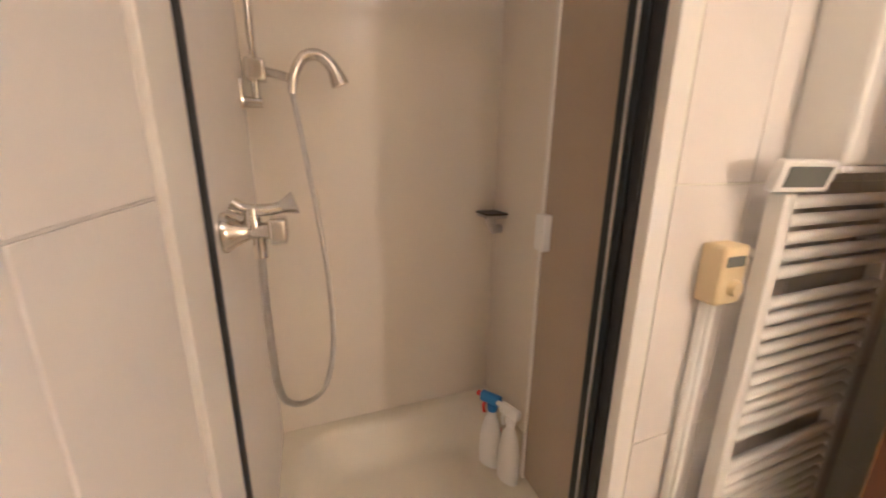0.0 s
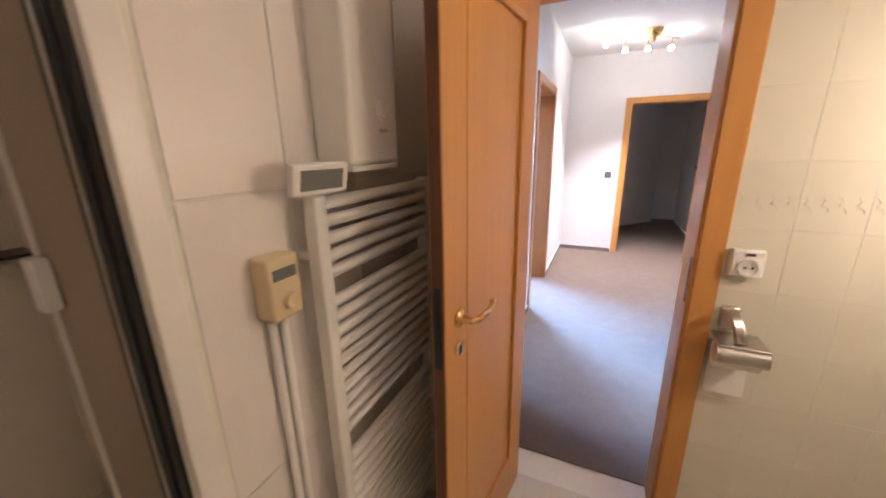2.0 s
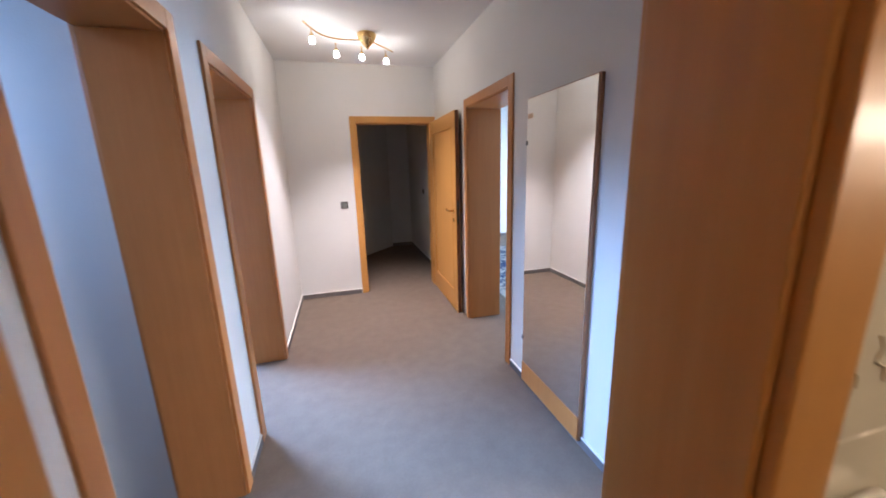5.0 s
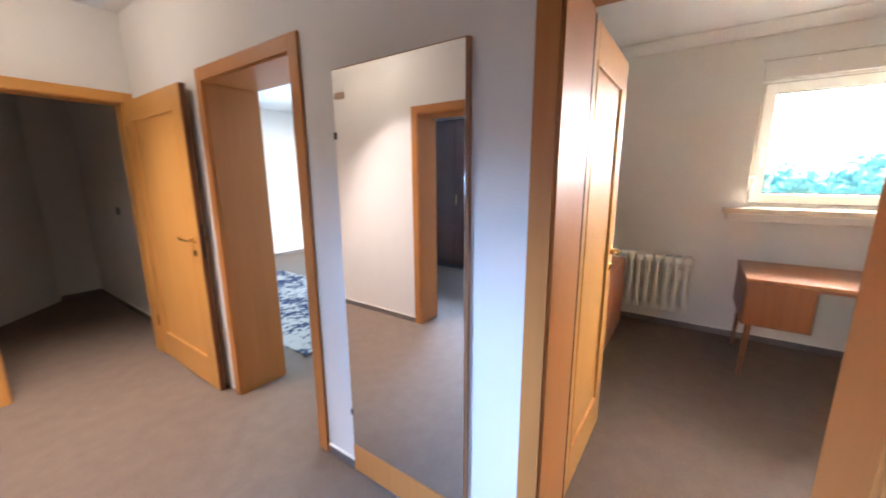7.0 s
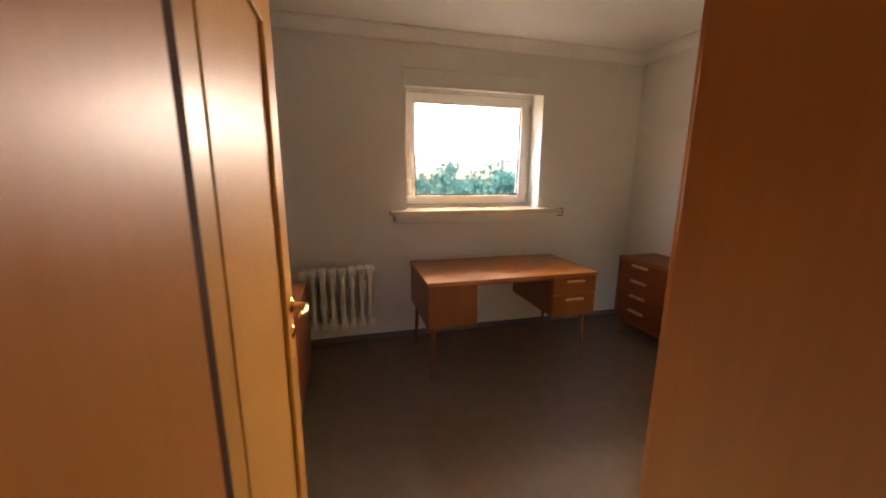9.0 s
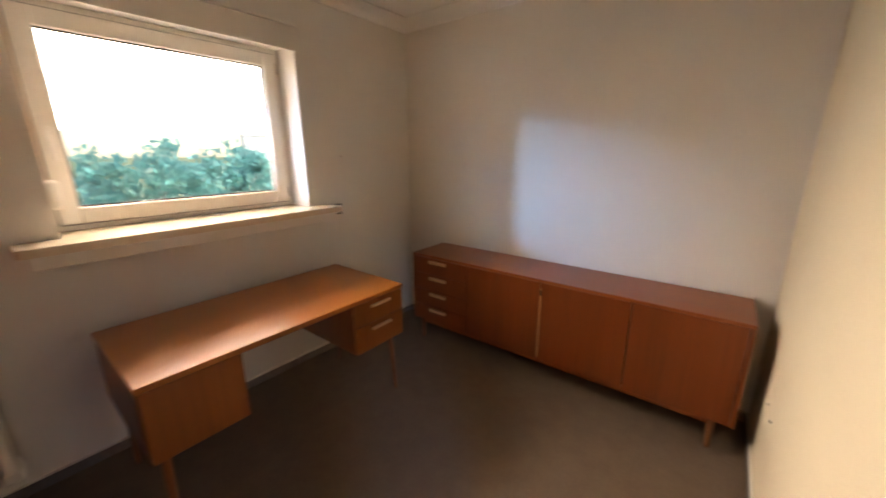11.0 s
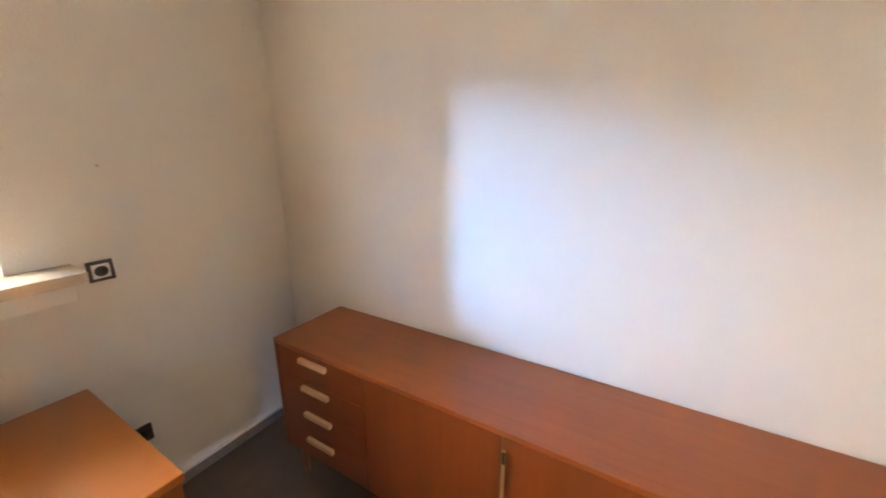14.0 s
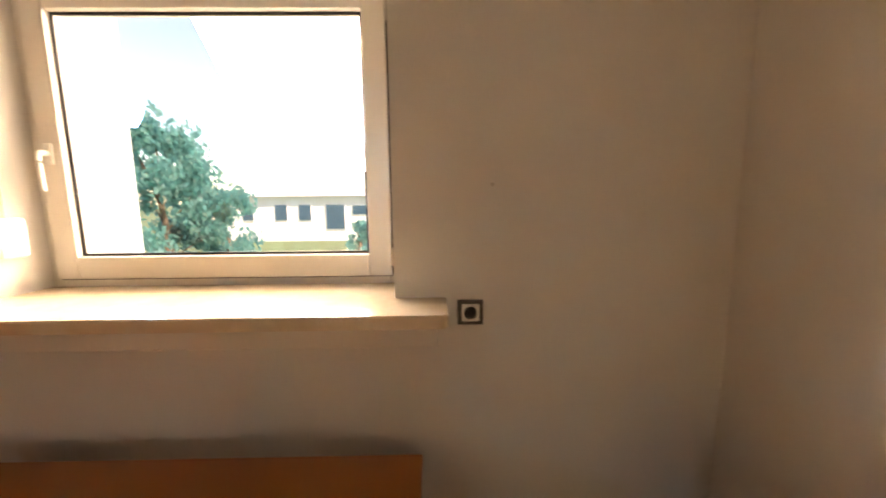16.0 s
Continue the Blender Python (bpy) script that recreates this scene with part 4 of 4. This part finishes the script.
def spray_bottle(x, y, turn, head, label, accent):
    z0 = 0.39
    d = thing("spray_bottle", label, "spray bottle", group="cleaning sprays in the shower", at=pose(x, y, z0, 0, 0, turn))
    bm = lathe(bmesh.new(), [(0.030, 0), (0.040, 0.006), (0.042, 0.05), (0.040, 0.12), (0.030, 0.17), (0.016, 0.205), (0.014, 0.225)], n=28)
    bmesh.ops.scale(bm, vec=(1, 0.62, 1), verts=bm.verts)
    part("bottle", bm, PLASTIC, d)
    part("collar", lathe(bmesh.new(), [(0.017, 0.222), (0.018, 0.245), (0.013, 0.25)], n=20), head, d)
    bm = box(bmesh.new(), -0.030, 0.045, -0.013, 0.013, 0.246, 0.280, bevel=0.007, seg=3)
    part("spray_head", bm, head, d)
    part("nozzle", R((0.044, 0, 0.266), (0.058, 0, 0.266), 0.009), accent, d)
    part("trigger", tube(bmesh.new(), [(0.024, 0, 0.248), (0.034, 0, 0.225), (0.030, 0, 0.200)], 0.006), accent, d)
    if accent is REDPL:
        part("label_patch", B(-0.026, 0.026, -0.0275, -0.0255, 0.075, 0.14, bevel=0.0), REDPL, d)
        part("label_patch", B(-0.026, 0.026, -0.0275, -0.0255, 0.03, 0.07, bevel=0.0), BLUEPL, d)
    else:
        for k in range(3):
            part("label_bar", B(-0.024, 0.020 - 0.006 * k, -0.0275, -0.0255, 0.10 - 0.02 * k, 0.108 - 0.02 * k), GREYSCREEN, d)


spray_bottle(-0.845, -0.905, 215, BLUEPL, "white spray bottle with blue head and red trigger", REDPL)
spray_bottle(-0.765, -0.880, 200, PLASTIC, "plain white plastic spray bottle with white head", PLASTIC)


def towel_radiator():
    d = thing("towel_radiator", "white ladder towel radiator on the tiled wall", "towel radiator")
    xf = -0.365
    y0, y1 = -0.535, -0.045
    for y in (y0, y1):
        part("upright", B(xf - 0.018, xf + 0.018, y - 0.018, y + 0.018, 0.10, 1.385, bevel=0.006, seg=3), RADWHITE, d)
    groups = ((1.365, 5), (1.140, 10), (0.700, 14))
    for top, n in groups:
        for k in range(n):
            z = top - k * 0.0385
            if z > 0.11:
                part("rung", R((xf + 0.006, y0 + 0.012, z), (xf + 0.006, y1 - 0.012, z), 0.0138, n=12), RADWHITE, d)
    for y in (y0, y1):
        for z in (0.2, 1.25):
            part("bracket", R((BX, y, z), (xf - 0.01, y, z), 0.010), RADWHITE, d)
    part("valve", R((xf, y0, 0.10), (xf, y0, 0.05), 0.014), CHROME, d)
    part("floor_pipe", R((xf, y0, 0.05), (xf, y0, -0.004), 0.008), CHROME, d)


towel_radiator()


def control_box():
    d = thing("thermostat", "yellowed cream thermostat box with a dial beside the radiator", "thermostat")
    x0 = BX + 0.004
    part("case", B(x0, x0 + 0.050, -0.670, -0.594, 1.152, 1.280, bevel=0.007, seg=3), CREAM, d)
    part("display", B(x0 + 0.049, x0 + 0.0525, -0.660, -0.606, 1.236, 1.258, bevel=0.001), GREYSCREEN, d)
    part("dial", R((x0 + 0.048, -0.628, 1.190), (x0 + 0.062, -0.628, 1.190), 0.019, 0.016), CREAM, d)
    part("conduit", R((x0 + 0.014, -0.648, 1.152), (x0 + 0.014, -0.648, 0.0), 0.009, n=10), RADWHITE, d)
    part("conduit", R((x0 + 0.014, -0.622, 1.152), (x0 + 0.014, -0.622, 0.0), 0.009, n=10), RADWHITE, d)


control_box()


def display_clock():
    d = thing("digital_thermometer", "silver digital thermometer tilted on the radiator top", "thermometer", at=pose(-0.338, -0.542, 1.420, 12, 0, 80))
    part("case", B(-0.066, 0.066, -0.010, 0.010, -0.031, 0.031, bevel=0.005), PLASTIC, d)
    part("screen", B(-0.050, 0.050, -0.0125, -0.0098, -0.020, 0.020, bevel=0.001), GREYSCREEN, d)
    part("stand", B(-0.02, 0.02, 0.008, 0.028, -0.034, -0.026), PLASTIC, d)


display_clock()


def boiler():
    d = thing("water_heater", "narrow white wall-hung water heater above the radiator", "water heater")
    part("casing", B(BX, -0.314, -0.46, -0.272, 1.440, 2.25, bevel=0.012, seg=3), RADWHITE, d)
    part("lower_cap", B(BX, -0.320, -0.454, -0.278, 1.425, 1.440, bevel=0.003), PLASTIC, d)
    part("badge", R((-0.315, -0.338, 1.560), (-0.309, -0.338, 1.560), 0.024), TRIM, d)
    part("dial", R((-0.309, -0.338, 1.560), (-0.304, -0.338, 1.560), 0.015), PLASTIC, d)
    part("badge_bar", B(-0.3135, -0.3115, -0.355, -0.321, 1.512, 1.520), STEEL, d)


boiler()


def bath_socket():
    d = thing("bathroom_socket", "white surface-mounted socket with a small switch", "socket")
    part("base", B(0.553, 0.641, YB - 0.032, YB - 0.003, 1.074, 1.161, bevel=0.008, seg=3), PLASTIC, d)
    rg = part("well", lathe(bmesh.new(), [(0.029, 0), (0.029, 0.007), (0.021, 0.007), (0.021, 0.001), (0.002, 0.001)], n=28), PLASTIC, d)
    rg.matrix_local = Matrix.Translation((0.602, YB - 0.0318, 1.106)) @ pose(0, 0, 0, 90, 0, 0)
    for dx in (-0.009, 0.009):
        part("contact_hole", R((0.602 + dx, YB - 0.0325, 1.106), (0.602 + dx, YB - 0.0345, 1.106), 0.0035, n=10), BLACK, d)
    part("mark", B(0.590, 0.612, YB - 0.0335, YB - 0.0318, 1.143, 1.151), DARKPL, d)


bath_socket()


def paper_holder():
    d = thing("toilet_paper_holder", "brushed steel toilet paper holder with hanging white paper", "paper holder")
    part("wall_plate", B(0.560, 0.612, YB - 0.020, YB - 0.003, 0.888, 0.968, bevel=0.010, seg=3), STEEL, d)
    bm = bmesh.new()
    for x in (0.576, 0.584, 0.592):
        tube(bm, [(x - 0.004, YB - 0.015, 0.948), (x - 0.003, YB - 0.045, 0.957), (x + 0.003, YB - 0.075, 0.947), (x + 0.012, YB - 0.096, 0.915), (x + 0.018, YB - 0.100, 0.885)], 0.0082, n=10)
    part("arm", bm, STEEL, d)
    part("cover", B(0.540, 0.670, YB - 0.125, YB - 0.020, 0.872, 0.882, bevel=0.004, seg=3), STEEL, d)
    part("cover_lip", R((0.540, YB - 0.112, 0.848), (0.670, YB - 0.112, 0.848), 0.028, n=24), STEEL, d)
    part("paper_roll", R((0.550, YB - 0.068, 0.828), (0.664, YB - 0.068, 0.828), 0.044, n=28), PAPER, d)
    part("paper_tail", B(0.552, 0.662, YB - 0.0235, YB - 0.0220, 0.655, 0.828), PAPER, d)


paper_holder()


def vanity_lamp():
    d = thing("wall_lamp", "round lit glass wall lamp in the bathroom", "wall lamp")
    part("base", R((1.299, -0.12, 1.54), (1.282, -0.12, 1.54), 0.045), CHROME, d)
    g = part("globe", ball(bmesh.new(), (1.24, -0.12, 1.54), 0.050), BATHBULB, d, "lit opal glass globe")
    g.visible_shadow = False


BATHBULB = glow("opal_glow", (1.0, 0.74, 0.46), 4.0)
vanity_lamp()


def bath_ceiling_lamp():
    d = thing("ceiling_lamp", "round lit opal glass lamp on the bathroom ceiling", "ceiling lamp")
    c = (0.60, -0.95, H)
    part("base", lathe(bmesh.new(), [(0.135, 0), (0.135, -0.012), (0.128, -0.016)], c, n=32), CHROME, d)
    g = part("shade", lathe(bmesh.new(), [(0.125, -0.016), (0.122, -0.040), (0.100, -0.066), (0.060, -0.084), (0.010, -0.090)], c, n=32), BATHDOME, d, "lit opal glass shade")
    g.visible_shadow = False


BATHDOME = glow("opal_dome_glow", (1.0, 0.74, 0.46), 0.6)
bath_ceiling_lamp()

# ---- outside ----
solid("ground", B(-60, 400, -300, 300, -1.9, -1.6), GRASS, "green garden ground reaching the horizon", "ground")


def leafy(name, x, y, h, r, label, seed, n=2600, z0=-1.6, taper=0.62):
    rng = random.Random(seed)
    d = thing(name, label, "tree")
    part("trunk", tube(bmesh.new(), [(x, y, z0), (x + 0.1, y, z0 + h * 0.3), (x - 0.05, y + 0.1, z0 + h * 0.7)], (0.16, 0.05)), BARK, d)
    bm = bmesh.new()
    blobs = []
    for k in range(30):
        u, a = rng.uniform(0.08, 0.95), rng.uniform(0, 2 * math.pi)
        reach = r * (1 - taper * u) * math.sqrt(rng.random())
        blobs.append((x + reach * math.cos(a), y + reach * math.sin(a), z0 + h * u, r * rng.uniform(0.16, 0.36)))
    for bx, by, bz, br in blobs[::3]:
        limb = tube(bmesh.new(), [(x, y, z0 + (bz - z0) * 0.55), ((x + bx) / 2, (y + by) / 2, z0 + (bz - z0) * 0.8), (bx, by, bz)], (0.028, 0.010), n=6, sub=3)
        part("limb", limb, BARK, d)
    for k in range(n):
        bx, by, bz, br = blobs[rng.randrange(30)]
        v = Vector((rng.gauss(0, 1), rng.gauss(0, 1), rng.gauss(0, 1))).normalized() * br * rng.uniform(0.25, 1.25)
        c = Vector((bx, by, bz)) + v
        q = Euler((rng.uniform(0, 6), rng.uniform(0, 6), rng.uniform(0, 6))).to_matrix()
        sz = rng.uniform(0.07, 0.17)
        vs = [bm.verts.new(c + q @ Vector(p)) for p in ((-sz, 0, 0), (0, -sz * 0.5, 0.02), (sz, 0, 0), (0, sz * 0.5, 0.02))]
        bm.faces.new(vs)
    cr = part("crown", bm, LEAF, d)
    tagged(cr, kind="stuff")


def house(x, y, w, dep, h, label, eave=0.4, rise=0.7, openings=()):
    z0 = -1.6
    d = thing("house", label, "house")
    part("wall", B(x, x + dep, y, y + w, z0, z0 + h), RENDERW, d)
    bm = bmesh.new()
    vs = [(x - eave, y - eave, z0 + h), (x - eave, y + w + eave, z0 + h), (x + dep + eave, y + w + eave, z0 + h), (x + dep + eave, y - eave, z0 + h), (x + dep / 2, y - eave, z0 + h + rise), (x + dep / 2, y + w + eave, z0 + h + rise)]
    v = [bm.verts.new(p) for p in vs]
    for f in ((0, 1, 2, 3), (0, 4, 5, 1), (2, 5, 4, 3), (0, 3, 4), (1, 5, 2)):
        bm.faces.new([v[i] for i in f])
    part("roof", bm, ROOF, d)
    for a, b, c, e in openings:
        wn_ = part("window", B(x - 0.06, x + 0.05, y + a - 0.06, y + b + 0.06, z0 + c - 0.06, z0 + e + 0.06), PLASTIC, d)
        part("pane", B(x - 0.08, x - 0.065, y + a, y + b, z0 + c, z0 + e), DARKGLASS, wn_)


HOUSE_OPENINGS = ((1.3, 2.4, 2.0, 2.7), (3.0, 4.4, 0.9, 2.75), (5.55, 6.45, 1.6, 2.75), (7.35, 8.25, 1.6, 2.75), (9.9, 10.7, 1.6, 2.6))
house(31, 3.15, 14, 9, 3.4, "white rendered bungalow across the gardens", openings=HOUSE_OPENINGS)
house(26, -26.2, 16.0, 0.6, 4.2, "white rendered house behind the bushes", 0.05, 0.1)
house(9.4, 6.6, 16, 3.0, 7.5, "white rendered neighbouring house wall", 0.05, 0.3)
leafy("tree", 15.2, 8.1, 6.0, 2.1, "leafy green garden tree beyond the window", 3, 8500)
leafy("tree", 16.3, 6.7, 3.6, 1.5, "broad green garden bush beyond the window", 4, 2600)
leafy("tree", 24.5, 3.7, 1.9, 0.8, "low round garden shrub beyond the window", 5, 700)
for k, (bx, by, bh, br) in enumerate(((14.5, -2.2, 3.1, 1.5), (17.0, -4.3, 3.6, 1.8), (15.6, -5.6, 3.2, 1.5), (18.5, -7.4, 3.5, 1.7), (17.5, -0.6, 3.0, 1.5), (19.0, 1.4, 2.4, 1.5))):
    leafy("bush", bx, by, bh, br, "leafy green garden bush beyond the window", 6 + k, 2800, taper=0.2)

# ---- tiles, last ----
def tile_piece(cache, key, w, d, h, material):
    if key not in cache:
        cache[key] = mesh_of("tile", box(bmesh.new(), -w / 2, w / 2, -d / 2, d / 2, -h / 2, h / 2, bevel=0.0008, seg=1), material, False)
    return cache[key]


TILES = {}


def lay(parent, key, size, at, material):
    ob = new("tile", tile_piece(TILES, key, *size, material))
    ob.parent = parent
    ob.location = at
    return ob


# wall to the hall: 15 x 20 cm tiles with 3 mm joints
back = bpy.data.objects["wall_bath_north"]
bm = bmesh.new()
tw, th = 0.152, 0.20
for a, b in ((BX, BD[0] - 0.055), (BD[1] + 0.054, 1.30)):
    xs = sorted({a, b} | {0.692 + k * tw for k in range(-9, 6) if a + 0.01 < 0.692 + k * tw < b - 0.01})
    zs = [0.0] + [0.022 + k * th for k in range(13)] + [H]
    for x0, x1 in zip(xs, xs[1:]):
        for z0, z1 in zip(zs, zs[1:]):
            w, h = x1 - x0 - 0.0016, z1 - z0 - 0.0016
            if w > 0.004 and h > 0.004:
                lay(back, ("n", round(w, 4), round(h, 4)), (w, 0.0017, h), ((x0 + x1) / 2, YB - 0.0001, (z0 + z1) / 2), TILE)
# embossed squiggles on the border row
for k in range(9):
    x = 0.565 + k * 0.037
    bm = tube(bmesh.new(), [(x - 0.010, YB - 0.0013, 1.325), (x - 0.002, YB - 0.0019, 1.312), (x - 0.008, YB - 0.0019, 1.300), (x + 0.006, YB - 0.0019, 1.292), (x + 0.010, YB - 0.0013, 1.278)], 0.0011, n=8, sub=4)
    part("tile_relief", bm, TILE, back)

# radiator wall: tall tiles
back = bpy.data.objects["wall_bath_radiator"]
ys = (-0.70, -0.55, -0.325, -0.10, 0.125, YB)
for y0, y1 in zip(ys, ys[1:]):
    for z0, z1 in ((0, 0.20), (0.20, 0.80), (0.80, 1.40), (1.40, 2.0), (2.0, H)):
        w, h = y1 - y0 - 0.004, z1 - z0 - 0.004
        if y0 < -0.69:
            lay(back, ("r0", round(h, 4)), (0.003, 0.225 - 0.003, h), (BX + 0.0015, -0.6625, (z0 + z1) / 2), TILE_G)
        else:
            lay(back, ("r", round(w, 4), round(h, 4)), (0.003, w, h), (BX + 0.0015, (y0 + y1) / 2, (z0 + z1) / 2), TILE_G)
back = bpy.data.objects["wall_bath_south"]
for k in range(8):
    for z0, z1 in ((0, 0.20), (0.20, 0.80), (0.80, 1.40), (1.40, 2.0), (2.0, H)):
        h = z1 - z0 - 0.003
        lay(back, ("s", round(h, 4)), (0.225 - 0.002, 0.003, h), (-0.395 + (k + 0.5) * 0.225, BS + 0.0015, (z0 + z1) / 2), TILE_G)
back = bpy.data.objects["floor_bathroom"]
for i in range(9):
    for j in range(10):
        x, y = -0.42 + (i + 0.5) * 0.20, YB + 0.005 - (j + 0.5) * 0.20
        if x < 1.30 and y > BS:
            lay(back, ("f",), (0.197, 0.197, 0.008), (x, y, -0.004), TILE)
